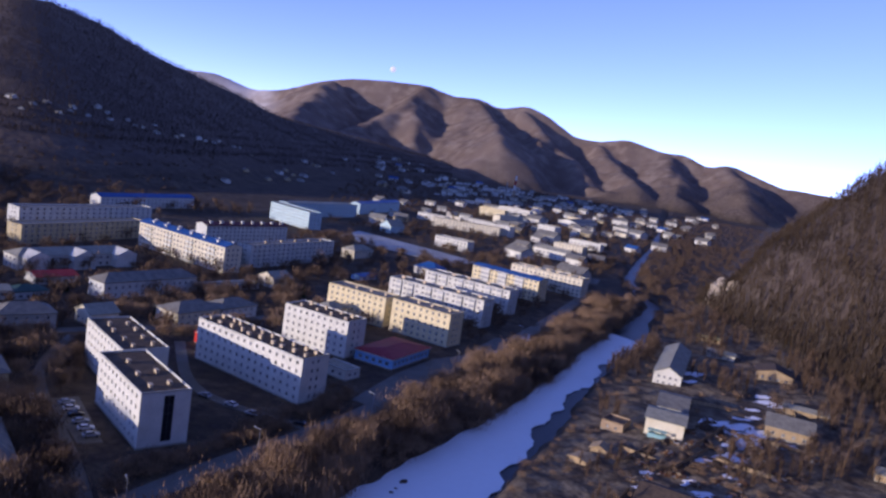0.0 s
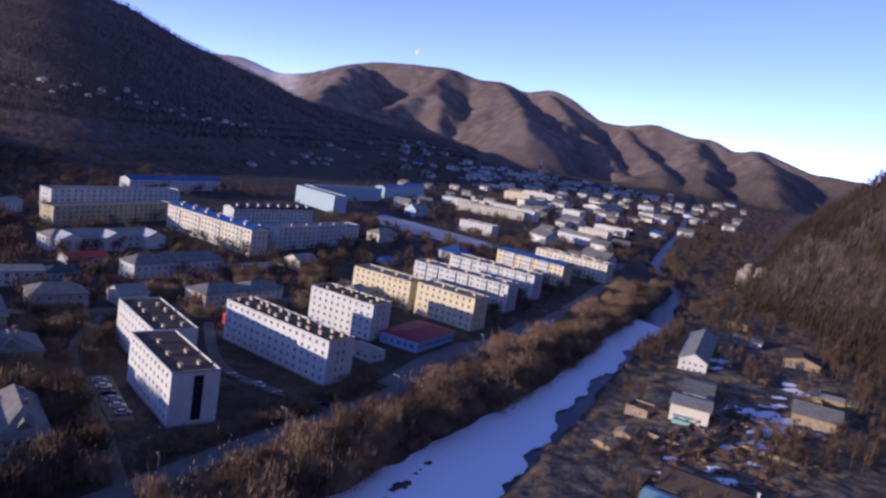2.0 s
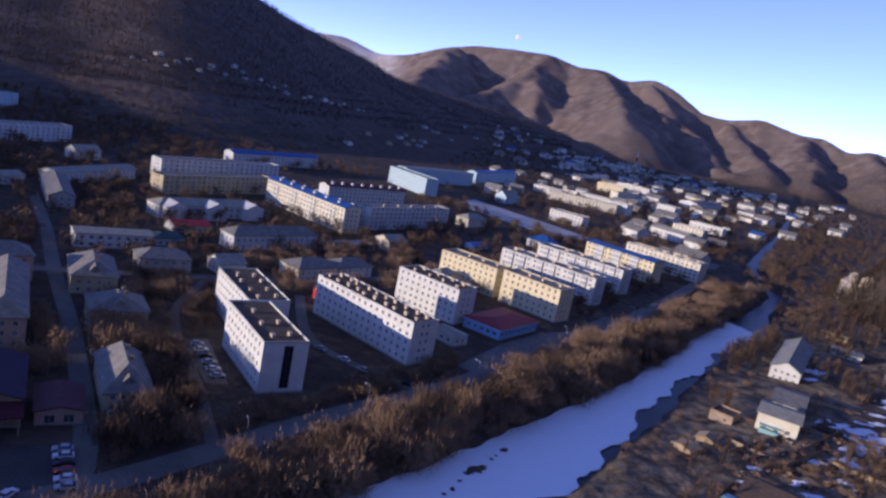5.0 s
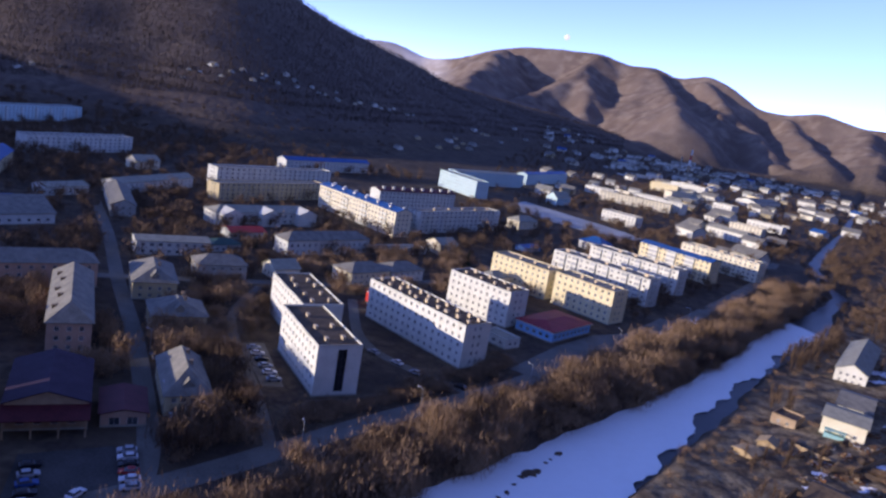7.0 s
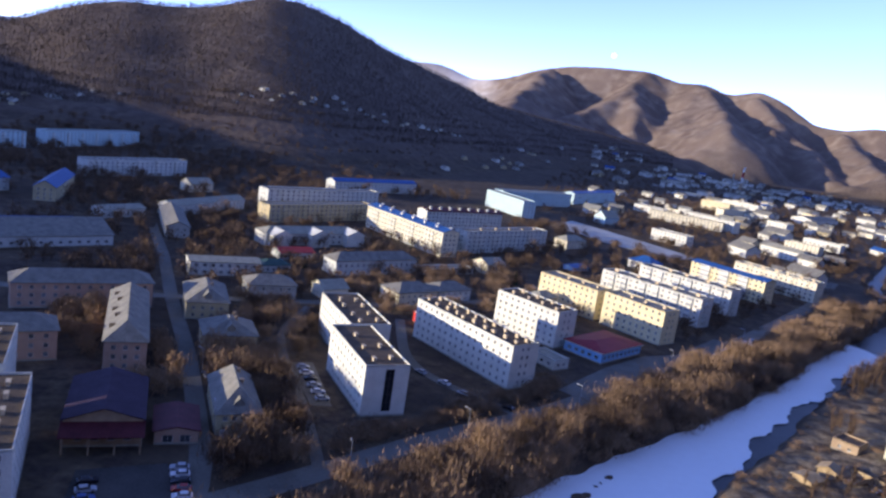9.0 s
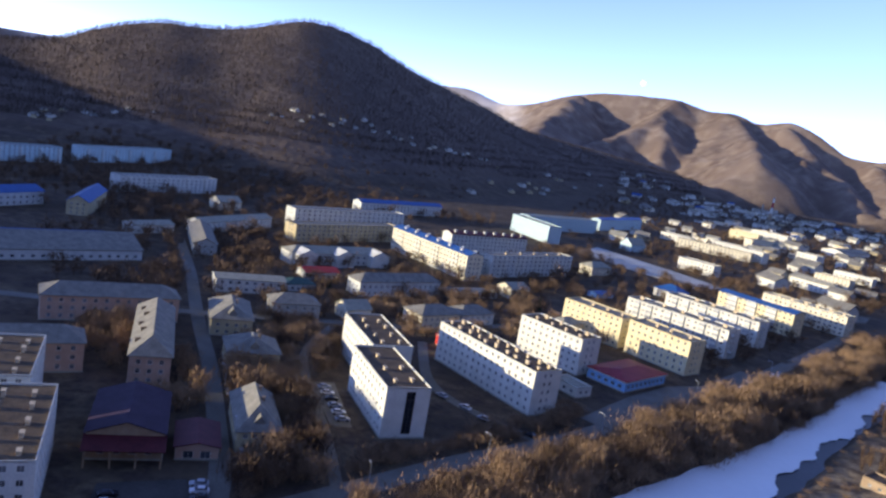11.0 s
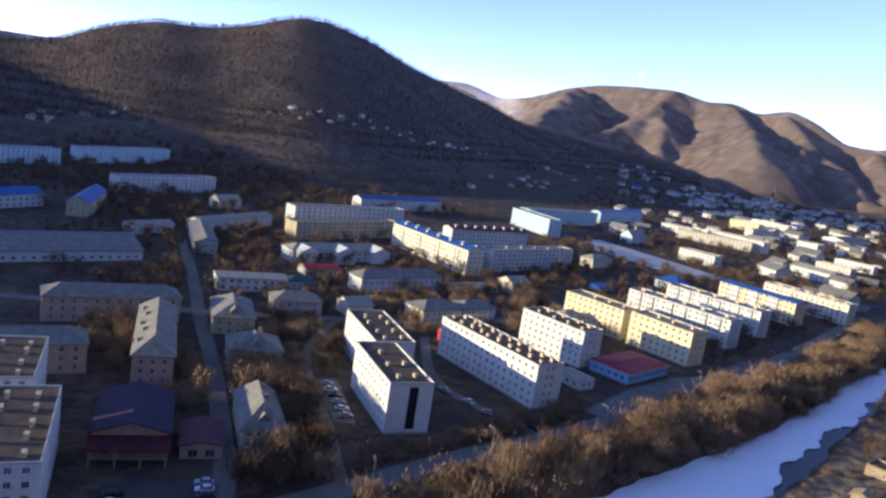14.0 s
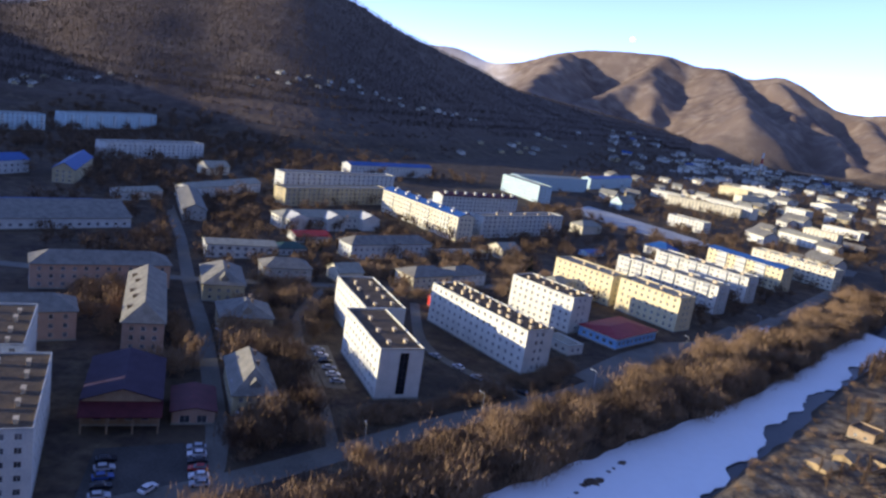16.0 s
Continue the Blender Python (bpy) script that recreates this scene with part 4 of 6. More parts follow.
building("town_house", "pale house with a slate gable roof", "building", (-157, 561), 235, 20, 12, 6, "cream_wall", long=(2, 4, 1.2, 1.2, 1.1, 2.8, 1), near=(2, 3, 1.2, 1.2, 1.1, 2.8, 1), roof="gable", rise=4, roof_mat="pale_slate")
building("hall", "low pale hall with a light metal roof", "building", (-159, 433), 237, 26, 12, 5, "white_wall", long=(1, 6, 1.5, 1.6, 1.2, 3, 1), far=(1, 3, 1.5, 1.6, 1.2, 3, 1), roof="gable", rise=1.8, roof_mat="pale_slate")
building("town_house", "long two-storey pale house with a light roof", "building", (-120, 508), 246.5, 68, 12, 6.6, "white_wall", long=(2, 16, 1.2, 1.4, 1.1, 3, 1), far=(2, 3, 1.2, 1.4, 1.1, 3, 1), roof="gable", rise=2.4, roof_mat="pale_slate")
building("town_house", "grey two-storey wing with a slate roof", "building", (-131, 388), 113, 58, 12, 6, "grey_wall", long=(2, 12, 1.2, 1.4, 1.1, 2.8, 1), near=(2, 3, 1.2, 1.4, 1.1, 2.8, 1), roof="gable", rise=3, roof_mat="slate")
building("long_shed", "very long grey shed with a dull metal roof", "building", (-144, 354), 223.7, 100, 34, 5, "pale_wall", long=(1, 24, 1.6, 1.4, 1.4, 3, 1), roof="gable", rise=5.5, roof_mat="slate")
building("apartment_block", "pinkish three-storey block with a grey hipped roof", "building", (-94, 270), 210, 46, 13, 9, "pink_wall", long=(3, 12, 1.3, 1.5, 1.1, 2.8, 1), far=(3, 3, 1.3, 1.5, 1.1, 2.8, 1), roof="hip", rise=3.6, roof_mat="slate", group="pinkish blocks")
building("apartment_block", "pinkish three-storey block near the flat-roofed tower", "building", (-99, 209), 210, 44, 13, 9, "pink_wall", long=(3, 11, 1.3, 1.5, 1.1, 2.8, 1), near=(3, 3, 1.3, 1.5, 1.1, 2.8, 1), roof="hip", rise=3.6, roof_mat="slate", group="pinkish blocks")
building("town_house", "white two-storey house with a pale flat roof", "building", (-69, 335), 206.6, 31, 11, 6.4, "white_wall", long=(2, 8, 1.7, 1.5, 1.1, 3, 1), roof="gable", rise=1.2, roof_mat="pale_slate")
PINK = building("apartment_block", "pinkish three-storey block with a sunlit hipped roof", "building", (-84, 205), 110.6, 52, 11.6, 9.2, "pink_wall", long=(3, 13, 1.3, 1.5, 1.1, 2.8, 1), near=(3, 3, 1.3, 1.5, 1.1, 2.8, 1), back=(3, 13, 1.3, 1.5, 1.1, 2.8, 1), fine=True,
         roof="hip", rise=4.8, roof_mat="slate", roof_label="grey slate roof, sunlit on one slope", group="pinkish blocks")
for x, y in ((9, -1.4), (17, -2.6), (25, -1.6), (33, -2.8), (42, -1.6)):
    z = 9.2 + 4.8 * (0.6 - y) / 6.4
    s = Shape().box(-0.6, -1.2, -0.2, 0.6, 0.5, 0.8).face([(-0.8, 0.7, 0.75), (0.8, 0.7, 0.75), (0.8, -1.6, 1.15), (-0.8, -1.6, 1.15)])
    part("dormer", s, "dark_wood", PINK, "small dark roof dormer", Matrix.Translation((x, y, z)))
b = building("hall", "hall with a purple metal roof and a dark red porch", "building", (-73.5, 160), 109, 25, 17, 6.8, "brick_wall", near=(1, 4, 1.6, 1.6, 1.4, 3, 1.5), back=(1, 6, 1.6, 1.6, 1.4, 3, 1.5), roof="gable", rise=2.8, roof_mat="purple_roof", roof_label="purple sheet-metal roof")
s = Shape()
s.face([(-4.5, -17.6, 4.4), (-4.5, 0.6, 4.4), (0.2, 0.6, 6.4), (0.2, -17.6, 6.4)]).face([(-4.5, -17.6, 4.2), (0.2, -17.6, 6.2), (0.2, 0.6, 6.2), (-4.5, 0.6, 4.2)])
s.face([(-4.5, -17.6, 4.2), (-4.5, 0.6, 4.2), (-4.5, 0.6, 4.4), (-4.5, -17.6, 4.4)])
part("porch_roof", s, "dark_red_roof", b, "dark red lean-to roof")
for y in (-0.3, -5.8, -11.3, -16.8):
    part("post", Shape().box(-0.2, -0.2, 0, 0.2, 0.2, 4.4), "brick_wall", b, at=Matrix.Translation((-4.1, y, 0)))
building("garage", "low dark red garage beside the purple hall", "building", (-55, 167), 109, 14, 10, 3.4, "pink_wall", near=(1, 2, 2.4, 2.2, 0.2, 3, 1), roof="gable", rise=1.2, roof_mat="dark_red_roof")
building("apartment_block", "flat-roofed five-storey block, pale and in shade", "building", (-80.9, 123.5), 113, 38, 14, 15.5, "pale_wall", near=(5, 4, 1.4, 1.4, 1.4, 2.9, 1.0), back=(5, 10, 1.6, 1.5, 1.4, 2.9, 1.2), fine=True, vents=scatter_vents(38, 14, 2, 7, 1.5), group="white blocks")
building("apartment_block", "flat-roofed five-storey block stepped behind its twin", "building", (-103.5, 160.5), 113, 30, 14, 15.5, "pale_wall", near=(5, 4, 1.4, 1.4, 1.4, 2.9, 1.0), back=(5, 8, 1.6, 1.5, 1.4, 2.9, 1.2), fine=True, vents=scatter_vents(30, 14, 2, 7, 1.5), group="white blocks")
building("town_house", "grey two-storey house with a low slate roof by the street corner", "building", (-47, 306), 205, 20, 12, 6.2, "grey_wall", long=(2, 5, 1.2, 1.3, 1.1, 2.8, 1), far=(2, 3, 1.2, 1.3, 1.1, 2.8, 1), roof="hip", rise=3.2, roof_mat="slate")
for n, th, L, W, H, rise, label in (((-79, 262), 110, 26, 15, 6.4, 4.4, "two-storey house with steep slate roofs and a lit gable"), ((-63, 231), 112, 16, 17, 5.8, 4.2, "grey house with a hipped slate roof"), ((-43, 176), 111, 25, 11, 5.6, 5.4, "old house with a steep slate roof, one slope sunlit")):
    b = building("town_house", label, "building", n, th, L, W, H, "ochre_wall", long=(2, 6, 1.2, 1.3, 1.0, 2.7, 1), near=(2, 4, 1.2, 1.3, 1.0, 2.7, 1), fine=True, roof="hip", rise=rise, roof_mat="slate", roof_label="weathered slate roof")
    s = Shape().box(0, -1.2, 0, 5.5, 1.2, 1.4)
    s.face([(0, -1.6, 1.4), (0, 1.6, 1.4), (0, 0, 3.0)]).face([(-0.2, -1.7, 1.3), (-0.2, 0, 3.1), (6, 0, 3.1), (6, -1.7, 1.3)]).face([(-0.2, 1.7, 1.3), (6, 1.7, 1.3), (6, 0, 3.1), (-0.2, 0, 3.1)])
    part("dormer", s, "slate", b, "gabled dormer", Matrix.Translation((1.0, -W / 2, H + 0.8)))
    for x in (L * 0.4, L * 0.7):
        part("chimney", Shape().box(-0.45, -0.45, 0, 0.45, 0.45, 2.6).box(-0.55, -0.55, 2.6, 0.55, 0.55, 2.8), "brick_wall", b, at=Matrix.Translation((x, -W * 0.62, H + rise * 0.5)))
# ---- the far bank ----
building("barrack", "long pale house with a grey gable roof", "building", spot(202, 283), 51, 60, 12, 5.6, "white_wall", near=(2, 4, 1.1, 1.2, 1.0, 2.6, 1), long=(2, 14, 1.1, 1.2, 1.0, 2.6, 1), roof="gable", rise=3.4, roof_mat="pale_slate")
b = building("house", "cream house with a pale lean-to roof and a green porch", "building", spot(159, 222), 52, 15, 13, 6.0, "cream_wall", near=(1, 3, 1.3, 1.4, 1.4, 2.8, 1), long=(1, 3, 1.2, 1.3, 1.4, 2.8, 1), roof="gable", rise=1.6, along="y", roof_mat="pale_slate")
part("porch", Shape().box(-2.4, -7.5, 0, 0, -1.5, 1.5).box(-2.6, -7.7, 2.6, 0.2, -1.3, 2.75).box(-2.4, -7.5, 1.5, -2.25, -7.35, 2.6).box(-2.4, -1.65, 1.5, -2.25, -1.5, 2.6), "teal_roof", b, "green-painted porch")
building("house", "grey lean-to house between its neighbours", "building", spot(178, 243), 52, 22, 11, 3.6, "grey_wall", roof="gable", rise=2.4, along="y", roof_mat="slate", near=(1, 2, 1.1, 1.2, 1.2, 2.8, 1))
building("shack", "brown brick shack with a flat roof", "building", spot(143, 225), 40, 8, 8, 4.2, "brick_wall", near=(1, 2, 1.0, 1.1, 1.3, 2.8, 1), roof_mat="dark_wood")
building("shed", "plywood shed with a light roof", "building", spot(117, 198), 30, 6, 6, 1.8, "wood", roof="gable", rise=0.8, roof_mat="wood")
building("shed", "plywood shed beside the river bank", "building", spot(127, 203), 48, 5, 5, 2.2, "wood", roof="gable", rise=1.4, roof_mat="wood")
building("house", "timber house with a dark roof at the foot of the hill", "building", spot(272, 298), 50, 15, 16, 4.2, "wood", near=(1, 4, 1.2, 1.4, 1.2, 2.8, 1), long=(1, 4, 1.1, 1.3, 1.2, 2.8, 1), roof="gable", rise=2.4, roof_mat="dark_wood")
building("house", "weathered house with a dark slate roof", "building", spot(214, 224), 48, 15, 16, 4.0, "wood", near=(1, 4, 1.2, 1.3, 1.2, 2.8, 1), long=(1, 4, 1.1, 1.3, 1.2, 2.8, 1), roof="gable", rise=3.2, along="y", roof_mat="slate")
building("shed", "long wooden shed by the yard", "building", spot(246, 250), 50, 6, 17, 2.8, "wood", roof="gable", rise=1.2, along="y", roof_mat="pale_slate")
building("shed", "low shed with a pale roof at the hill's foot", "building", spot(270, 335), 48, 8, 14, 3.0, "cream_wall", roof="gable", rise=1.2, along="y", roof_mat="pale_slate", near=(1, 3, 1.2, 1.2, 1.0, 2.5, 1))
building("shed", "low shed with a yellow roof", "building", spot(290, 372), 48, 6, 14, 2.6, "wood", roof="gable", rise=1.0, along="y", roof_mat="yellow_wall")
b = building("house", "low house with a wide dark roof", "building", spot(120, 166), 44, 16, 26, 3.2, "dark_wood", near=(1, 5, 1.1, 1.2, 1.0, 2.6, 1), roof="gable", rise=2.8, along="y", roof_mat="dark_wood")
part("chimney", Shape().box(-0.35, -0.35, 0, 0.35, 0.35, 2.4).box(-0.45, -0.45, 2.4, 0.45, 0.45, 2.6), "white_wall", b, "white-capped chimney", Matrix.Translation((8, -24, 5.2)))
building("shed", "shed with a light blue roof", "building", spot(112, 161), 44, 9, 12, 2.6, "grey_wall", roof="gable", rise=1.2, along="y", roof_mat="teal_roof")
building("shed", "wooden shed roofed in slate below the hill", "building", spot(228, 186), 44, 8, 22, 2.6, "wood", roof="gable", rise=1.4, along="y", roof_mat="pale_slate")


# ---- trees ----
def tree_meshes(seed, tall, wide, count, twig="twigs", blade=0.10, sides=4):
    """Trunk with limbs, and a crown of bare twigs."""
    r = random.Random(seed)
    tr = Shape()

    def limb(a, b, ra, rb, sides):
        axis = (b - a).normalized()
        u = axis.orthogonal().normalized()
        w = axis.cross(u)
        ring = lambda c, q: [c + (u * math.cos(2 * math.pi * i / sides) + w * math.sin(2 * math.pi * i / sides)) * q for i in range(sides)]  # noqa: E731
        p, q = ring(a, ra), ring(b, rb)
        for i in range(sides):
            tr.face([p[i], p[(i + 1) % sides], q[(i + 1) % sides], q[i]])

    tips = []
    stems = r.choice((1, 2, 3))
    for s in range(stems):
        foot = Vector((r.uniform(-0.4, 0.4) * (stems > 1), r.uniform(-0.4, 0.4) * (stems > 1), -0.3))
        top = Vector((foot.x + r.uniform(-0.18, 0.18) * tall, foot.y + r.uniform(-0.18, 0.18) * tall, tall * r.uniform(0.55, 0.75)))
        limb(foot, top, 0.020 * tall, 0.008 * tall, sides + 1)
        tips.append((foot.lerp(top, 0.6), top))
        for _ in range(5):
            a = foot.lerp(top, r.uniform(0.3, 0.95))
            t = r.uniform(0, 6.28)
            b = a + Vector((math.cos(t) * wide * 0.45, math.sin(t) * wide * 0.45, tall * r.uniform(0.12, 0.36)))
            limb(a, b, 0.009 * tall, 0.003 * tall, sides)
            tips.append((a, b))
    cr = Shape()
    for _ in range(count):
        a, b = r.choice(tips)
        p = a.lerp(b, r.uniform(0.15, 1.1)) + Vector((r.gauss(0, 0.25 * wide), r.gauss(0, 0.25 * wide), r.gauss(0, 0.12 * tall)))
        if p.z < 0.12 * tall:
            p.z = 0.12 * tall + r.random() * 0.3 * tall
        t = r.uniform(0, 6.28)
        d = Vector((math.cos(t) * r.uniform(0.3, 1), math.sin(t) * r.uniform(0.3, 1), r.uniform(0.7, 3.0))).normalized() * r.uniform(0.09, 0.22) * tall
        side = d.cross(Vector((r.gauss(0, 1), r.gauss(0, 1), r.gauss(0, 1)))).normalized() * blade * r.uniform(0.6, 1.5)
        cr.face([p - side, p + side, p + d])
        q = p + d * r.uniform(0.3, 0.6)
        e = d.lerp(Vector((r.gauss(0, 1), r.gauss(0, 1), 0.4)), 0.6).normalized() * d.length * 0.6
        cr.face([q - side * 0.6, q + side * 0.6, q + e])
    return tr.mesh("trunk", "trunk"), cr.mesh("crown", twig)


def conifer_meshes(seed, tall):
    r = random.Random(seed)
    tr, cr = Shape(), Shape()
    for i in range(6):
        a, b = i * math.pi / 3, (i + 1) * math.pi / 3
        tr.face([(math.cos(a) * 0.22, math.sin(a) * 0.22, -0.3), (math.cos(b) * 0.22, math.sin(b) * 0.22, -0.3), (0.03 * math.cos(b), 0.03 * math.sin(b), tall), (0.03 * math.cos(a), 0.03 * math.sin(a), tall)])
    for _ in range(420):
        z = tall * r.uniform(0.08, 0.98)
        reach = (1 - z / tall) * tall * 0.26 + 0.2
        t = r.uniform(0, 6.28)
        p, q = Vector((0, 0, z)), Vector((math.cos(t) * reach, math.sin(t) * reach, z - reach * r.uniform(0.1, 0.5)))
        side = Vector((-math.sin(t), math.cos(t), 0)) * reach * 0.22
        cr.face([p, q - side, q + side])
    return tr.mesh("trunk", "trunk"), cr.mesh("crown", "needles")


KINDS = [tree_meshes(i, t, w, 1050, blade=0.055) for i, (t, w) in enumerate(((7.0, 5.0), (8.0, 6.0), (6.0, 5.5), (9.0, 5.0), (5.0, 4.5), (7.5, 6.5)))]
BUSHES = [tree_meshes(20 + i, t, w, 260, blade=0.085, sides=3) for i, (t, w) in enumerate(((3.5, 4.0), (4.2, 4.4), (3.0, 3.6)))]
MIDDLE = [tree_meshes(50 + i, t, w, 450, blade=0.11, sides=3) for i, (t, w) in enumerate(((7.0, 5.0), (8.0, 6.0), (6.0, 5.5)))]
LIGHT = [tree_meshes(40 + i, t, w, 170, blade=0.17, sides=3) for i, (t, w) in enumerate(((7.5, 5.5), (8.5, 6.0), (6.5, 5.5)))]
SPARSE = [tree_meshes(80 + i, t, w, 48, blade=0.34, sides=2) for i, (t, w) in enumerate(((7.5, 6.0), (8.5, 6.5), (6.5, 6.0)))]
PINES = [conifer_meshes(60 + i, t) for i, t in enumerate((9.0, 7.0))]


def inside(x, y, poly):
    hit = False
    for (ax, ay), (bx, by) in zip(poly, poly[1:] + poly[:1]):
        if (ay > y) != (by > y) and x < (bx - ax) * (y - ay) / (by - ay) + ax:
            hit = not hit
    return hit


def near_edge(x, y, poly, gap):
    for (ax, ay), (bx, by) in zip(poly, poly[1:] + poly[:1]):
        dx, dy = bx - ax, by - ay
        u = min(1, max(0, ((x - ax) * dx + (y - ay) * dy) / (dx * dx + dy * dy)))
        if math.hypot(x - ax - u * dx, y - ay - u * dy) < gap:
            return True
    return False


def free(x, y, gap=2.5):
    for poly in FOOTPRINTS + PADS:
        cx, cy = poly[0]
        if abs(x - cx) < 130 and abs(y - cy) < 130 and (inside(x, y, poly) or near_edge(x, y, poly, gap)):
            return False
    for line, width in ROADS:
        if np.min(np.hypot(line[:, 0] - x, line[:, 1] - y)) < width / 2 + 2.2:
            return False
    return not (beside(x, y, BANK_W) > 0.5 and beside(x, y, BANK_E) < 1.0)


def beside(x, y, line):
    """Distance of one point from a line, positive to its right."""
    best, sign = 1e9, 1
    for (ax, ay), (bx, by) in zip(line, line[1:]):
        dx, dy = bx - ax, by - ay
        u = min(1, max(0, ((x - ax) * dx + (y - ay) * dy) / (dx * dx + dy * dy)))
        d = math.hypot(x - ax - u * dx, y - ay - u * dy)
        if d < best:
            best, sign = d, (1 if (x - ax) * dy - (y - ay) * dx > 0 else -1)
    return best * sign


def plant(kinds, x, y, size, name="tree", label="bare deciduous tree with brown twigs", group="bare trees"):
    root = thing(name, pose(x, y, float(land(x, y)), 0, 0, rng.uniform(0, 360)) @ Matrix.Diagonal((size, size, size * rng.uniform(0.85, 1.15), 1)), label, "tree" if name == "tree" else name, group)
    trunk, crown = rng.choice(kinds)
    part("trunk", trunk, None, root)
    part("crown", crown, None, root)
    return root


def grove(kinds, poly, count, lo, hi, gap=2.5, apart=2.0, **words):
    xs, ys = [p[0] for p in poly], [p[1] for p in poly]
    done, tries = [], 0
    while len(done) < count and tries < count * 14:
        tries += 1
        x, y = rng.uniform(min(xs), max(xs)), rng.uniform(min(ys), max(ys))
        if inside(x, y, poly) and free(x, y, gap) and all(math.hypot(x - a, y - b) > apart for a, b in done[-160:]):
            plant(kinds, x, y, rng.uniform(lo, hi), **words)
            done.append((x, y))


def joined(name, kinds, zones, lo, hi, label, gap=2.5, apart=2.0, seed=1):
    """Trees or bushes past counting, in one mesh. zones: outlines with how many stand in each."""
    r = random.Random(seed)
    spots = []
    for poly, count in zones:
        xs, ys = [p[0] for p in poly], [p[1] for p in poly]
        done, tries = [], 0
        while len(done) < count and tries < count * 12:
            tries += 1
            x, y = r.uniform(min(xs), max(xs)), r.uniform(min(ys), max(ys))
            if inside(x, y, poly) and free(x, y, gap) and all(abs(x - a) > apart or abs(y - b) > apart for a, b in done[-80:]):
                done.append((x, y))
        spots += done
    at = np.array(spots)
    z = land(at[:, 0], at[:, 1])
    verts, sizes, index, mats, o = [], [], [], [], 0
    pool = []
    for pair in kinds:
        both = []
        for k, me in enumerate(pair):
            co, loops, starts = np.empty(len(me.vertices) * 3), np.empty(len(me.loops), np.int32), np.empty(len(me.polygons), np.int32)
            me.vertices.foreach_get("co", co), me.loops.foreach_get("vertex_index", loops), me.polygons.foreach_get("loop_total", starts)
            both.append((co.reshape(-1, 3), loops, starts, k))
        pool.append(both)
    for (x, y), h in zip(spots, z):
        q, t = r.uniform(lo, hi), r.uniform(0, 6.28)
        turn = np.array([[math.cos(t), math.sin(t), 0], [-math.sin(t), math.cos(t), 0], [0, 0, r.uniform(0.85, 1.2)]]) * q
        for co, loops, totals, k in r.choice(pool):
            verts.append(co @ turn + (x, y, h))
            index.append(loops + o), sizes.append(totals), mats.append(np.full(len(totals), k, np.int32))
            o += len(co)
    verts, index, sizes, mats = np.concatenate(verts), np.concatenate(index), np.concatenate(sizes), np.concatenate(mats)
    me = bpy.data.meshes.new(name)
    me.vertices.add(len(verts)), me.loops.add(len(index)), me.polygons.add(len(sizes))
    me.vertices.foreach_set("co", verts.ravel()), me.loops.foreach_set("vertex_index", index.astype(np.int32))
    me.polygons.foreach_set("loop_start", np.r_[0, np.cumsum(sizes)[:-1]].astype(np.int32))
    me.materials.append(MAT["trunk"]), me.materials.append(MAT["twigs"])
    me.polygons.foreach_set("material_index", mats)
    me.update(calc_edges=True)
    tagged(new(name, me), label, name.replace("_", " "), kind="stuff")


# belt between the river road and the river
BELT = [(-62, 100), (-30, 132), (20, 182), (60, 220), (104, 268), (160, 325), (215, 388), (268, 462), (282, 434), (214, 350), (169, 298), (98, 225), (42, 172), (3, 136), (-40, 92)]
grove(KINDS, BELT, 230, 0.75, 1.4, apart=2.0, label="bare brown tree in the riverside belt", group="riverside belt")
joined("thicket", BUSHES, [(BELT, 560)], 0.9, 1.7, "dense bare brown thicket along the river", gap=1, apart=0.6, seed=5)
joined("belt_trees", KINDS, [(BELT, 260)], 0.7, 1.35, "bare brown trees filling the riverside belt", gap=1, apart=1.2, seed=15)
joined("street_trees", MIDDLE, [([(-70, 190), (-54, 196), (-70, 250), (-82, 250)], 14), ([(-60, 205), (-46, 212), (-56, 262), (-70, 256)], 22), ([(-106, 215), (-88, 212), (-104, 275), (-120, 262)], 16), ([(-50, 205), (-30, 215), (-44, 300), (-66, 292)], 26), ([(-34, 290), (30, 310), (52, 345), (-30, 345)], 34), ([(-20, 345), (60, 370), (52, 404), (0, 400)], 26), ([(50, 300), (90, 350), (70, 392), (40, 360)], 20)], 0.65, 1.1, "bare golden-brown trees between the houses", seed=16)
# park by the lane and the old houses
grove(KINDS, [(-38, 146), (-16, 168), (-26, 190), (-36, 216), (-50, 205), (-52, 185), (-42, 162)], 38, 0.85, 1.25, apart=2.4, label="golden-brown bare tree in the corner park", group="park trees")
grove(KINDS, [(-46, 215), (-24, 215), (-36, 290), (-60, 290)], 26, 0.6, 1.0, label="bare golden-brown street tree", group="town trees")
grove(KINDS, [(-110, 215), (-90, 330), (-105, 262), (-118, 255)], 12, 0.8, 1.2, label="bare golden-brown street tree", group="town trees")
grove(PINES, [(-70, 300), (60, 330), (60, 420), (-60, 400)], 10, 0.7, 1.2, label="dark green conifer among the houses", group="conifers")
joined("bushes", BUSHES, [([(-38, 146), (-16, 168), (-36, 216), (-52, 205), (-42, 162)], 60), ([(-14, 170), (38, 214), (46, 226), (36, 232), (4, 196), (-10, 190)], 120), ([(34, 226), (50, 228), (58, 246), (52, 254), (42, 240)], 26)], 0.7, 1.2, "bare brown bushes before the white blocks", gap=1.5, apart=1.2, seed=6)
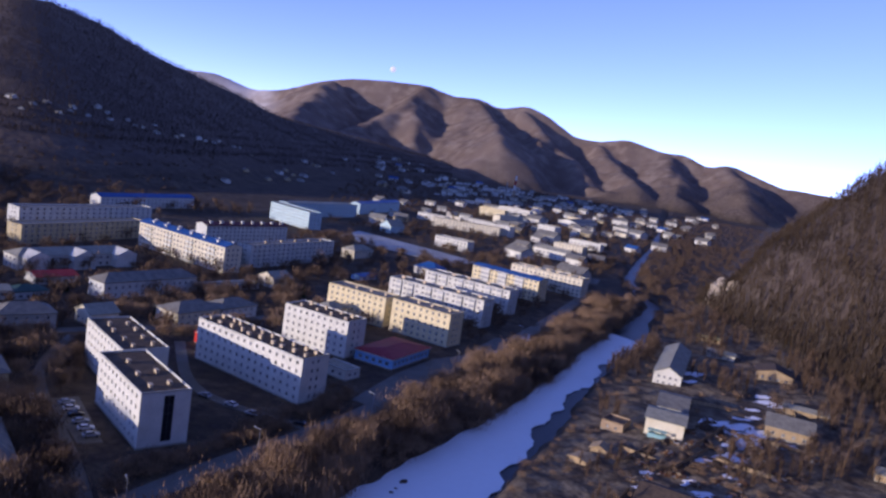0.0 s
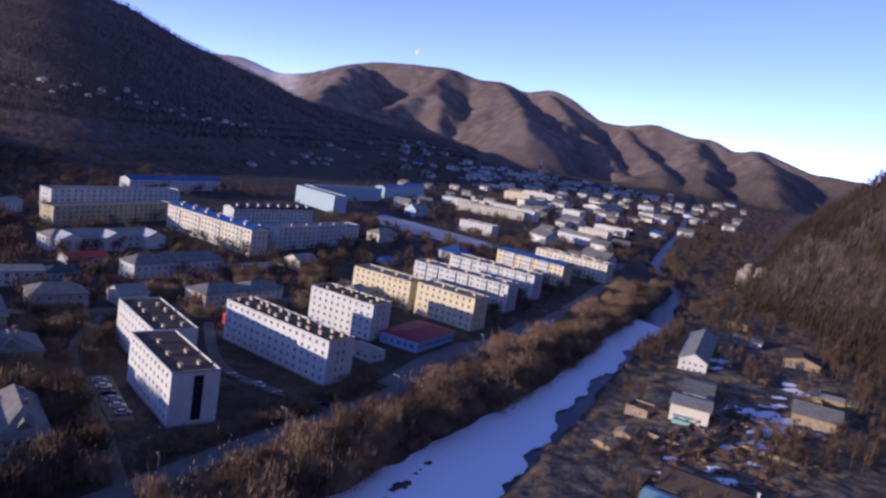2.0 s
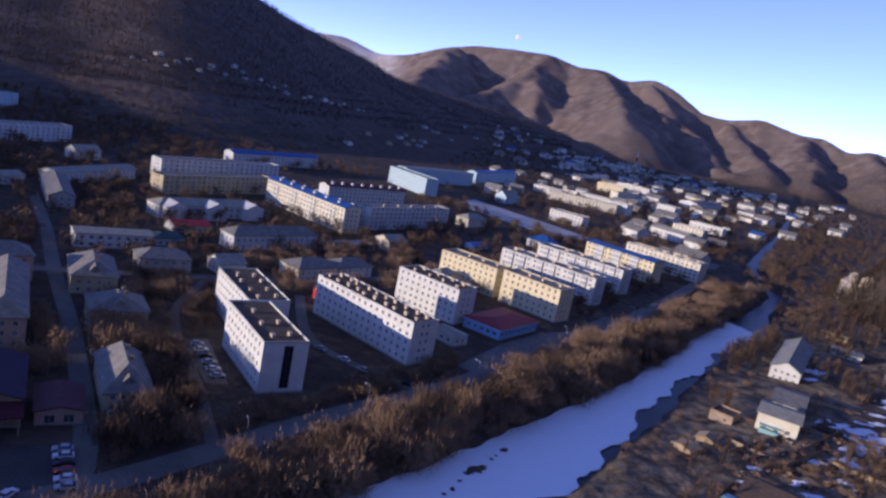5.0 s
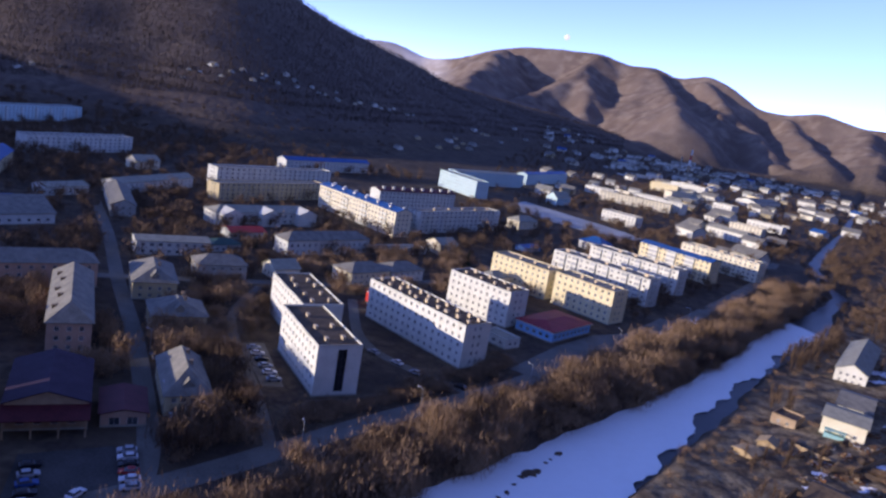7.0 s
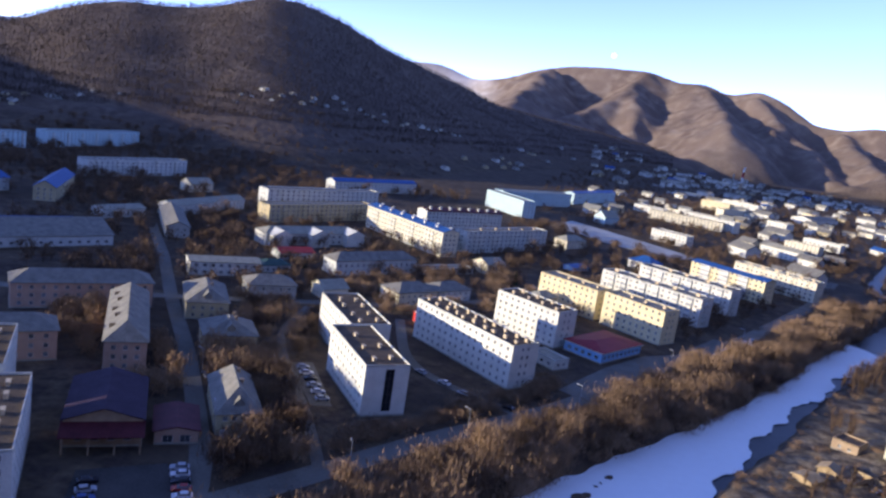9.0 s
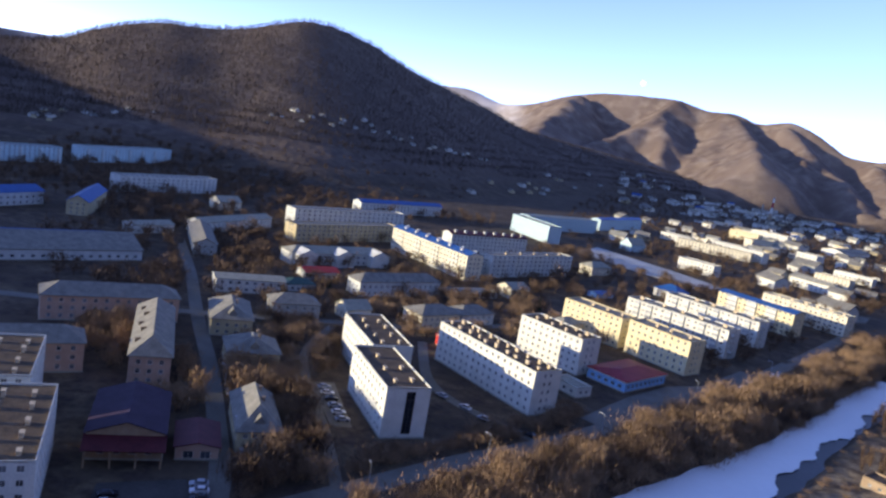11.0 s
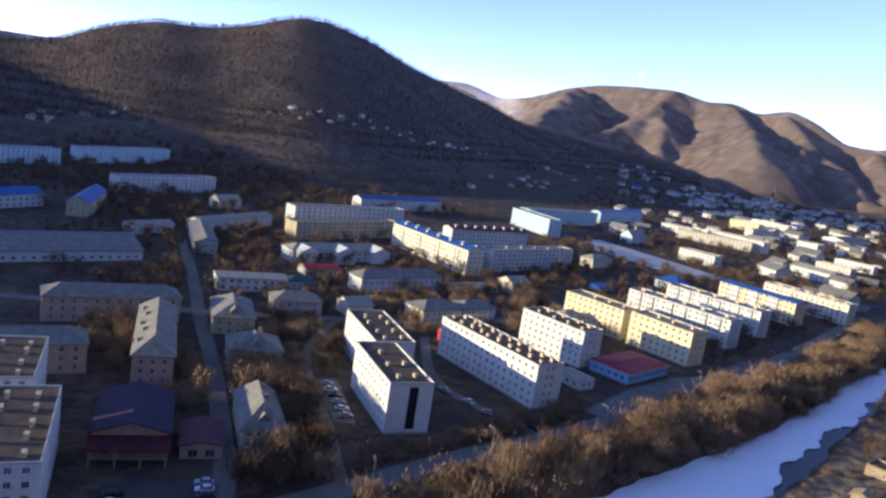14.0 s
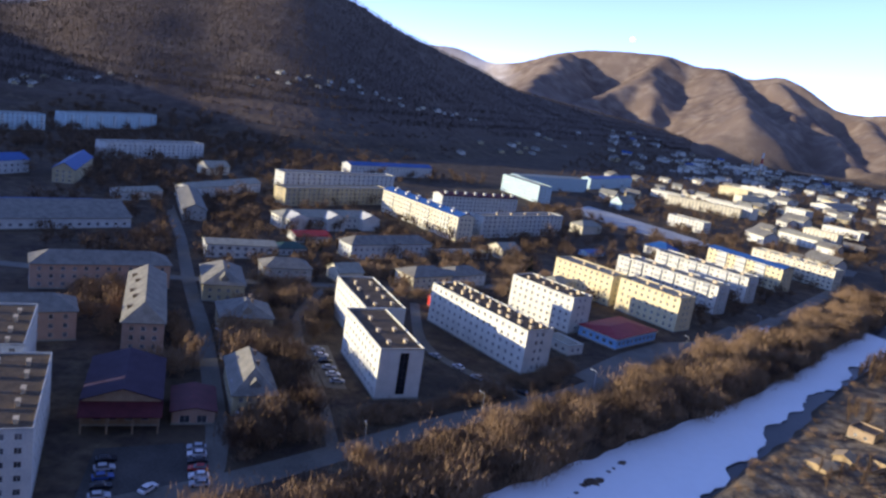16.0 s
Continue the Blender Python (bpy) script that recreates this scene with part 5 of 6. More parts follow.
joined("town_trees", LIGHT, [([(-130, 290), (-20, 300), (70, 400), (60, 440), (-60, 400), (-140, 330)], 140), ([(-200, 420), (0, 400), (130, 470), (250, 620), (120, 660), (-60, 520), (-260, 560)], 330),
                             ([(60, 330), (230, 460), (330, 600), (260, 640), (110, 480)], 180), ([(-330, 520), (-60, 620), (60, 760), (-60, 800), (-380, 700)], 260), ([(-420, 560), (-230, 430), (-150, 480), (-60, 640), (-160, 820), (-420, 860)], 640), ([(-210, 300), (-115, 295), (-60, 420), (-120, 480), (-200, 430)], 130),
                             ([(118, 312), (150, 350), (220, 430), (205, 432), (128, 352)], 24), ([(262, 455), (330, 560), (420, 690), (395, 690), (300, 570), (230, 470)], 90)], 0.6, 1.15, "bare brown trees among the blocks and houses", seed=7)
joined("far_town_trees", SPARSE, [([(230, 600), (500, 760), (1000, 1450), (1300, 2300), (500, 2300), (200, 1200), (90, 800)], 2900), ([(520, 720), (760, 860), (1500, 1600), (1500, 2100), (1000, 1500)], 900), ([(345, 470), (365, 470), (520, 720), (700, 930), (1000, 1400), (960, 1400), (600, 930), (470, 760), (350, 590), (322, 510)], 420), ([(385, 560), (440, 570), (700, 760), (900, 1000), (760, 1040), (500, 740)], 420), ([(120, 560), (420, 720), (700, 1150), (420, 1150), (180, 780)], 600)], 0.55, 1.05, "bare brown trees among the far houses", seed=17)
joined("far_bank_trees", LIGHT, [([(150, 262), (190, 292), (232, 330), (262, 365), (280, 400), (262, 372), (215, 345), (200, 292)], 14), ([(200, 225), (270, 270), (300, 345), (330, 390), (300, 240), (225, 150)], 20), ([(280, 400), (330, 470), (440, 640), (420, 640), (300, 460)], 50), ([(262, 366), (300, 418), (346, 472), (356, 462), (308, 400), (270, 352)], 34)], 0.5, 1.0, "bare grey trees on the far bank", gap=1, seed=8)
joined("far_bank_bushes", BUSHES, [([(80, 160), (140, 215), (200, 250), (262, 300), (300, 360), (270, 260), (190, 190), (150, 140)], 90), ([(100, 150), (150, 190), (215, 240), (205, 190), (160, 150), (120, 135)], 90), ([(60, 140), (130, 205), (190, 270), (240, 335), (232, 340), (170, 280), (90, 182)], 70)], 0.25, 0.7, "bare bushes among the sheds", gap=0.8, apart=1.2, seed=9)

# hedges and brush along the garden terraces under the mountain
terraces = []
for ring in range(9):
    d = 800 + ring * 32
    arc = [(az, d + 10 * math.sin(az * 0.5 + ring)) for az in range(-19, 3, 2)]
    for (a, da), (b, db) in zip(arc, arc[1:]):
        da, db = da + max(0, (a + 7) * 20), db + max(0, (b + 7) * 20)
        q = [(da, a), (db, b), (db + 7, b), (da + 7, a)]
        terraces.append(([(k * math.sin(radians(t)), k * math.cos(radians(t))) for k, t in q], rng.randint(2, 9)))
joined("terrace_hedges", SPARSE, terraces, 0.35, 0.75, "dark bare hedges along the garden terraces", gap=1, apart=0.5, seed=19)


def wood_on(name, label, accept, count, tall, blades, seed, stem=0.16, twig=0.022, bark="hill_twigs", stem_bark="hill_trunk", lift=(0.8, 3.0)):
    """A far wood: thousands of bare trees in one mesh, each a thin trunk and a fan of twigs."""
    r = np.random.RandomState(seed)
    x, y = accept(r, count)
    z = land(x, y)
    n = len(x)
    h = tall * r.uniform(0.6, 1.25, n)
    foot = np.stack([x, y, z - 0.4], -1)
    lean = np.stack([r.normal(0, 0.06, n) * h, r.normal(0, 0.06, n) * h, h], -1)
    pieces = []
    for k in range(2):
        turn = r.uniform(0, np.pi, n)
        side = np.stack([np.cos(turn), np.sin(turn), 0 * turn], -1) * (stem * h / tall)[:, None]
        pieces.append(np.stack([foot - side, foot + side, foot + lean], 1))
    for _ in range(blades):
        t = r.uniform(0, 2 * np.pi, n)
        low = foot + lean * r.uniform(0.25, 0.85, n)[:, None]
        out = np.stack([np.cos(t), np.sin(t), r.uniform(*lift, n)], -1)
        out /= np.linalg.norm(out, axis=1, keepdims=True)
        out *= (h * r.uniform(0.2, 0.45, n))[:, None]
        w = np.stack([-np.sin(t), np.cos(t), 0 * t], -1) * (h * twig)[:, None]
        pieces.append(np.stack([low - w, low + w, low + out], 1))
    v = np.concatenate(pieces).reshape(-1, 3)
    f = np.arange(len(v)).reshape(-1, 3)
    me = bpy.data.meshes.new(name)
    me.from_pydata(v.tolist(), [], f.tolist())
    me.materials.append(MAT[bark])
    me.materials.append(MAT[stem_bark])
    me.polygons.foreach_set("material_index", [1] * (2 * n) + [0] * (blades * n))
    tagged(new(name, me), label, "forest", kind="stuff")


def on_hill(r, count):
    az, d = np.radians(r.uniform(28, 62, count * 3)), 240 + 900 * r.uniform(0, 1, count * 3) ** 1.1
    x, y = d * np.sin(az), d * np.cos(az)
    ok = to_line(x, y, HILL_FOOT) > -4
    return x[ok][:count], y[ok][:count]


def on_mountain(r, count):
    az, d = r.uniform(-36, 18, count), r.uniform(0.25, 1.12, count)
    far, foot = np.interp(az, MOUNT[:, 0], MOUNT[:, 2]), np.interp(az, MOUNT[:, 0], MOUNT[:, 3])
    rr = foot + (far - foot) * d
    return rr * np.sin(np.radians(az)), rr * np.cos(np.radians(az))


wood_on("hill_forest", "bare brown forest on the near hillside", on_hill, 26000, 10.5, 9, 3)
wood_on("mountain_forest", "bare dark forest on the mountain", on_mountain, 32000, 7.0, 6, 4, 0.08, 0.055, "mountain_twigs", "mountain_twigs")


BANK_ZONES = (([(178, 270), (196, 284), (240, 336), (262, 372), (250, 376), (222, 340), (182, 290)], 90), ([(222, 256), (242, 260), (244, 292), (222, 290)], 34), ([(158, 168), (205, 172), (214, 196), (186, 200), (160, 184)], 60),
              ([(262, 312), (290, 345), (290, 380), (262, 350)], 46), ([(205, 160), (290, 235), (330, 320), (300, 320), (262, 250), (220, 205)], 190), ([(144, 226), (158, 226), (160, 242), (148, 242)], 9), ([(112, 176), (140, 186), (132, 196), (110, 188)], 10),
              ([(96, 150), (120, 160), (118, 172), (98, 164)], 8), ([(292, 330), (345, 400), (352, 450), (330, 440), (290, 370)], 110), ([(60, 120), (110, 130), (150, 150), (140, 160), (80, 140)], 30))


def on_bank(r, count):
    """Spots between the yards, clear of houses and lanes."""
    found = []
    for poly, many in BANK_ZONES:
        xs, ys = [p[0] for p in poly], [p[1] for p in poly]
        done = 0
        for _ in range(many * 10):
            x, y = r.uniform(min(xs), max(xs)), r.uniform(min(ys), max(ys))
            if done < many and inside(x, y, poly) and free(x, y, 1.2):
                found.append((x, y))
                done += 1
    return np.array(found).T


wood_on("bank_wood", "tall bare grey-brown trees between the riverside yards", on_bank, 0, 8.5, 110, 5, 0.06, 0.008, "twigs", "trunk", (0.25, 1.9))


# ---- far houses ----
def cottage(wall, roof_mat, L, W, H, rise, label):
    return building("house", label, "house", (0, 0), 0, L, W, H, wall, long=(1, 2, 1.3, 1.3, 1.1, 2.6, 1), roof="gable", rise=rise, roof_mat=roof_mat, group="far houses", z=0, foot=False)


def far_block(wall, roof_mat, L, W, H, label):
    rows = max(1, int((H - 1) / 2.9))
    return building("apartment_block", label, "building", (0, 0), 0, L, W, H, wall, long=(rows, int(L / 5), 2.2, 1.5, 1.3, 2.8, 1), roof_mat=roof_mat, group="far blocks", z=0, foot=False)


first = [cottage("white_wall", "pale_slate", 11, 9, 3.6, 3, "small white house with a pale roof"), cottage("cream_wall", "slate", 12, 9, 3.4, 3.2, "small cream house with a grey roof"),
         cottage("pale_wall", "pale_slate", 10, 9, 3.4, 3, "small pale house with a light roof"), cottage("grey_wall", "slate", 12, 10, 3.4, 3, "small grey house with a slate roof"),
         cottage("white_wall", "slate", 14, 10, 4.4, 3, "white house with a grey roof"), cottage("ochre_wall", "slate", 11, 9, 3.4, 3, "small ochre house with a grey roof"),
         cottage("white_wall", "blue_roof", 13, 10, 4.0, 3, "small white house with a blue roof")]
blocks = [far_block("white_wall", "pale_slate", 40, 12, 9, "white three-storey block in the far town"), far_block("cream_wall", "slate", 52, 12, 12, "cream four-storey block in the far town"),
          far_block("pale_wall", "pale_slate", 30, 14, 6.5, "pale low block in the far town"), far_block("white_wall", "pale_slate", 26, 16, 14, "tall white block in the far town")]


def ribbon_block(wall, roof_mat, L, W, H, label):
    """A block so far off that each storey's windows run into one band."""
    root = building("apartment_block", label, "building", (0, 0), 0, L, W, H, wall, roof_mat=roof_mat, group="far blocks", z=0, foot=False)
    for r in range(int((H - 1) / 2.9)):
        part("window_band", Shape().box(1.2, 0, 1.4 + r * 2.8, L - 1.2, 0.06, 2.5 + r * 2.8), "metal", root)
    return root


distant = [ribbon_block("white_wall", "slate", 44, 14, 9, "white three-storey block far up the valley"), ribbon_block("cream_wall", "slate", 56, 13, 12, "cream four-storey block far up the valley"),
           ribbon_block("white_wall", "slate", 32, 16, 15, "tall white block far up the valley"), ribbon_block("white_wall", "pale_slate", 70, 16, 8, "long white hall far up the valley"), ribbon_block("beige_wall", "pale_slate", 48, 13, 12, "beige block far up the valley")]
plain = [building("house", text, "house", (0, 0), 0, L, W, H, wall, roof="gable", rise=2.6, roof_mat=top, group="far houses", z=0, foot=False)
         for text, wall, top, L, W, H in (("small white house far up the valley", "white_wall", "pale_slate", 15, 10, 5), ("cream house far up the valley", "cream_wall", "slate", 18, 11, 5.5), ("white two-storey house far up the valley", "white_wall", "slate", 24, 11, 7.5))]
used = set()


def settle(protos, x, y, th, size=1.0):
    if not free(x, y, 9 * size) or beside(x, y, HILL_FOOT) > -15 or (math.hypot(x, y) < 900 and -22 < beside(x, y, BANK_W)):
        return
    p = rng.choice(protos)
    m = pose(x, y, float(land(x, y)) - 0.25, 0, 0, th) @ Matrix.Diagonal((size, size, size, 1))
    if p in used:
        copy_thing(p, m)
    else:
        used.add(p)
        p.matrix_basis = m
    FOOTPRINTS.append([(x - 7, y - 7), (x + 7, y - 7), (x + 7, y + 7), (x - 7, y + 7)])


# far town, up the valley
for _ in range(6):
    az, d = radians(rng.uniform(16, 31)), rng.uniform(820, 1080)
    settle(blocks, d * math.sin(az), d * math.cos(az), rng.choice((125, 130, 135, 40, 48)) + rng.uniform(-6, 6))
for _ in range(42):
    az, d = radians(rng.uniform(15, 31.5)), rng.uniform(950, 2300)
    settle(distant, d * math.sin(az), d * math.cos(az), rng.choice((125, 130, 135, 40, 48)) + rng.uniform(-6, 6), rng.uniform(0.5, 0.8))
for _ in range(170):
    az, d = radians(rng.uniform(12, 38)), 560 + 1900 * rng.random() ** 0.8
    settle(first[:6] * 4 + first[6:], d * math.sin(az), d * math.cos(az), rng.uniform(100, 160), rng.uniform(0.9, 1.4))
for _ in range(70):
    az, d = radians(rng.uniform(16, 33)), 1000 + 1350 * rng.random()
    settle(plain, d * math.sin(az), d * math.cos(az), rng.choice((125, 132, 140)) + rng.uniform(-9, 9), rng.uniform(0.8, 1.3))
# houses on the low slope of the mountain
for k in range(40):
    az = -15 + 18 * (k + rng.random()) / 40
    d = np.interp(az, (-15, -10, -5, -1.4, 1.7, 3), (1040, 1058, 1155, 1220, 1362, 1400)) + rng.gauss(0, 12)
    az = radians(az)
    settle(first[:6], d * math.sin(az), d * math.cos(az), rng.uniform(90, 160), rng.uniform(0.45, 0.75))
for _ in range(12):
    az, d = radians(rng.uniform(-31, -22)), rng.uniform(985, 1040)
    settle(first[3:6], d * math.sin(az), d * math.cos(az), rng.uniform(90, 160), rng.uniform(0.5, 0.75))
for _ in range(18):
    az = rng.uniform(0, 15)
    d = np.interp(az, MOUNT[:, 0], MOUNT[:, 3]) * rng.uniform(1.02, 1.22)
    az = radians(az)
    settle(first[3:6], d * math.sin(az), d * math.cos(az), rng.uniform(90, 160), rng.uniform(0.6, 0.95))
for p in first + blocks + distant + plain:
    if p not in used:
        for o in (*p.children_recursive, p):
            bpy.data.objects.remove(o)


# ---- boiler-house chimneys ----
def stack(x, y, tall, r0, r1, bands, label):
    root = thing("factory_chimney", pose(x, y, float(land(x, y))), label, "chimney", "factory chimneys")
    n = len(bands)
    for i, mat in enumerate(bands):
        s = Shape()
        za, zb = tall * i / n, tall * (i + 1) / n
        ra, rb = r0 + (r1 - r0) * i / n, r0 + (r1 - r0) * (i + 1) / n
        for k in range(12):
            a, b = 2 * math.pi * k / 12, 2 * math.pi * (k + 1) / 12
            s.face([(ra * math.cos(a), ra * math.sin(a), za), (ra * math.cos(b), ra * math.sin(b), za), (rb * math.cos(b), rb * math.sin(b), zb), (rb * math.cos(a), rb * math.sin(a), zb)])
        part("shaft_ring", s, mat, root)


stack(700, 1660, 58, 3.0, 2.0, ["brick_wall", "brick_wall", "white_wall", "red_roof", "white_wall"], "tall brick chimney with red and white bands")
stack(655, 1600, 42, 2.2, 1.6, ["concrete"] * 3, "tall grey concrete chimney")


# ---- cars ----
def car(colour, label):
    root = thing("car", Matrix(), label, "car", "parked cars")
    s = Shape()
    prof = [(-2.1, 0.35), (2.1, 0.35), (2.15, 0.75), (1.2, 0.95), (-1.7, 1.0), (-2.15, 0.9)]
    for y in (-0.85, 0.85):
        s.face([(x, y, z) for x, z in (prof if y < 0 else prof[::-1])])
    for (ax, az), (bx, bz) in zip(prof, prof[1:] + prof[:1]):
        s.face([(ax, -0.85, az), (ax, 0.85, az), (bx, 0.85, bz), (bx, -0.85, bz)])
    part("body", s, "car_" + colour, root)
    cab = [(-1.75, 0.98), (1.0, 0.93), (0.35, 1.42), (-1.25, 1.45)]
    s = Shape()
    for y, w in ((-0.8, -0.68), (0.8, 0.68)):
        s.face([(x, y if i < 2 else w, z) for i, (x, z) in enumerate(cab)])
    for i in (1, 3):
        a, b = cab[i], cab[(i + 1) % 4]
        ya, yb = (0.8, 0.68) if i == 1 else (0.68, 0.8)
        s.face([(a[0], -ya, a[1]), (a[0], ya, a[1]), (b[0], yb, b[1]), (b[0], -yb, b[1])])
    part("glazing", s, "glass", root)
    part("cabin_roof", Shape().box(-1.25, -0.68, 1.42, 0.38, 0.68, 1.47), "car_" + colour, root)
    wheel = Shape()
    for k in range(10):
        a, b = 2 * math.pi * k / 10, 2 * math.pi * (k + 1) / 10
        for y0, y1 in ((-0.1, 0.1),):
            wheel.face([(0.31 * math.cos(a), y0, 0.31 * math.sin(a)), (0.31 * math.cos(b), y0, 0.31 * math.sin(b)), (0.31 * math.cos(b), y1, 0.31 * math.sin(b)), (0.31 * math.cos(a), y1, 0.31 * math.sin(a))])
    for y in (-0.1, 0.1):
        wheel.face([(0.31 * math.cos(2 * math.pi * k / 10), y, 0.31 * math.sin(2 * math.pi * k / 10)) for k in range(10)])
    me = wheel.mesh("wheel", "tyre")
    for x in (-1.35, 1.3):
        for y in (-0.78, 0.78):
            part("wheel", me, None, root, at=Matrix.Translation((x, y, 0.31)))
    return root


protos = {c: car(c, c + " parked car on the asphalt") for c in ("white", "silver", "black", "red", "blue")}
taken = set()


def park(colour, x, y, th):
    m = pose(x, y, 0.12, 0, 0, th)
    if colour in taken:
        copy_thing(protos[colour], m)
    else:
        taken.add(colour)
        protos[colour].matrix_basis = m


for i in range(6):
    park(("silver", "white", "black", "red", "white", "silver")[i], -45.5 + i * 1.1, 157.0 - i * 2.9, 196 + rng.uniform(-4, 4))
for i in range(5):
    park(("black", "silver", "blue", "black", "silver")[i], -61.5 + i * 1.2, 146.5 - i * 3.4, 30 + rng.uniform(-5, 5))
park("white", -49, 138, 70)
for i in range(6):
    park(("silver", "white", "silver", "black", "white", "silver")[i], -20.5 - i * 1.95, 206.5 + i * 4.6, 22 + rng.uniform(-6, 6))
for i, (x, y) in enumerate(((22, 226), (16, 233), (27, 222), (8, 240), (36, 219))):
    park(("silver", "white", "black", "silver", "black")[i], x, y, 140 + rng.uniform(-12, 12))
for i in range(10):
    u = rng.random()
    park(rng.choice(("white", "silver", "black", "blue")), 100 + 95 * u + rng.uniform(2, 6), 276 + 108 * u - rng.uniform(2, 5), 48)
for i in range(4):
    park(("white", "black", "silver", "white")[i], -34 - i * 2.2, 217 + i * 5.4, 112 + rng.uniform(-5, 5))
park("white", -41, 176, 112)
park("silver", -56, 212, 112)


# ---- street lamps ----
def street_lamp(x, y, th):
    root = thing("street_lamp", pose(x, y, float(land(x, y)), 0, 0, th), "grey steel street lamp beside the road", "lamp", "street lamps")
    s = Shape()
    for k in range(8):
        a, b = 2 * math.pi * k / 8, 2 * math.pi * (k + 1) / 8
        s.face([(0.11 * math.cos(a), 0.11 * math.sin(a), -0.2), (0.11 * math.cos(b), 0.11 * math.sin(b), -0.2), (0.06 * math.cos(b), 0.06 * math.sin(b), 8), (0.06 * math.cos(a), 0.06 * math.sin(a), 8)])
    part("pole", s, "metal", root)
    part("arm", Shape().box(-0.05, -0.05, 7.9, 1.6, 0.05, 8.02), "metal", root)
    part("lamp_head", Shape().box(1.5, -0.16, 7.82, 2.3, 0.16, 8.06), "metal", root, "grey lamp head")


for x, y in ((-8, 166), (22, 196), (60, 228), (108, 284), (160, 338), (-58, 214), (-44, 178)):
    street_lamp(x, y, rng.uniform(100, 160))


# ---- yards on the far bank ----
def snow_patch(x, y, size, seed):
    r = random.Random(seed)
    n, ring = 18, []
    for i in range(n):
        q = size * (0.55 + 0.45 * r.random())
        ring.append((x + q * math.cos(2 * math.pi * i / n), y + q * 0.6 * math.sin(2 * math.pi * i / n)))
    pts = [(a, b, float(land(a, b)) + 0.03) for a, b in ring]
    inner = [(x + (a - x) * 0.6, y + (b - y) * 0.6, float(land(a, b)) + 0.16) for a, b in ring]
    s = Shape()
    for i in range(n):
        j = (i + 1) % n
        s.face([pts[i], pts[j], inner[j], inner[i]])
    s.face(inner)
    tagged(new("snow_patch", s.mesh("snow_patch", "snow")), "thin patch of old snow on the bare ground", "snow", "snow patches", "stuff")


for i, (x, y, q) in enumerate(((206, 232, 9), (212, 226, 7), (200, 236, 8), (224, 242, 5), (232, 252, 4), (182, 202, 8), (176, 196, 5), (168, 200, 4), (236, 300, 10), (226, 288, 6), (150, 183, 4),
                               (246, 262, 6), (150, 176, 5), (132, 180, 4), (140, 190, 3), (190, 212, 5), (216, 240, 6), (252, 270, 5), (170, 188, 4), (196, 226, 4), (206, 222, 10), (199, 214, 8), (214, 214, 7), (250, 258, 7))):
    snow_patch(*spot(x, y), q, i)


def log_pile(x, y, th, seed):
    r = random.Random(seed)
    root = thing("log_pile", pose(x, y, float(land(x, y)), 0, 0, th), "pile of dark logs and boards in a yard", "logs", "yard clutter")
    for row in range(3):
        for k in range(6 - row * 2):
            s, rad, half = Shape(), r.uniform(0.16, 0.26), r.uniform(1.6, 2.4)
            for i in range(7):
                a, b = 2 * math.pi * i / 7, 2 * math.pi * (i + 1) / 7
                s.face([(-half, rad * math.cos(a), rad * math.sin(a)), (-half, rad * math.cos(b), rad * math.sin(b)), (half, rad * math.cos(b), rad * math.sin(b)), (half, rad * math.cos(a), rad * math.sin(a))])
            for e in (-half, half):
                s.face([(e, rad * math.cos(2 * math.pi * i / 7), rad * math.sin(2 * math.pi * i / 7)) for i in range(7)])
            part("log", s, "dark_wood", root, at=pose(r.uniform(-0.3, 0.3), (k - (5 - row * 2) / 2) * 0.5, 0.25 + row * 0.42, 0, 0, r.uniform(-5, 5)))


for i in range(28):
    u, w = rng.random(), rng.uniform(-12, 12)
    x, y = spot(152 + 52 * u + w, 188 + 32 * u - w)
    if free(x, y, 2):
        log_pile(x, y, rng.uniform(0, 180), i)


def scrap_heap(x, y, size, seed):
    """Boards, sheets and crates thrown together."""
    r = random.Random(seed)
    s = Shape()
    for _ in range(34):
        long, wide, thick = r.uniform(0.5, 2.4), r.uniform(0.1, 0.7), r.uniform(0.04, 0.3)
        cx, cy = r.gauss(0, size * 0.45), r.gauss(0, size * 0.45)
        top = max(0.05, 1.1 * math.exp(-(cx * cx + cy * cy) / (size * size * 0.5)))
        m = pose(cx, cy, r.uniform(0, top), r.uniform(-30, 30), r.uniform(-30, 30), r.uniform(0, 180))
        p = [m @ Vector((i * long / 2, j * wide / 2, k * thick / 2)) for i in (-1, 1) for j in (-1, 1) for k in (-1, 1)]
        mat = r.choice((0, 0, 1, 1, 2, 3))
        for q in ((0, 1, 3, 2), (4, 6, 7, 5), (0, 4, 5, 1), (2, 3, 7, 6), (0, 2, 6, 4), (1, 5, 7, 3)):
            s.face([p[i] for i in q], mat)
    ob = new("scrap_heap", s.mesh("scrap_heap", "dark_wood", "rust", "wood", "metal"))
    ob.matrix_basis = pose(x, y, float(land(x, y)))
    tagged(ob, "heap of rusty sheet metal and old boards in a yard", "scrap", "yard clutter", "stuff")


for i in range(64):
    u, w = rng.random(), rng.uniform(-18, 16)
    x, y = spot(138 + 78 * u + w, 178 + 46 * u - w)
    if free(x, y, 1.5) and beside(x, y, BANK_E) > 6:
        scrap_heap(x, y, rng.uniform(1.2, 3.2), 100 + i)


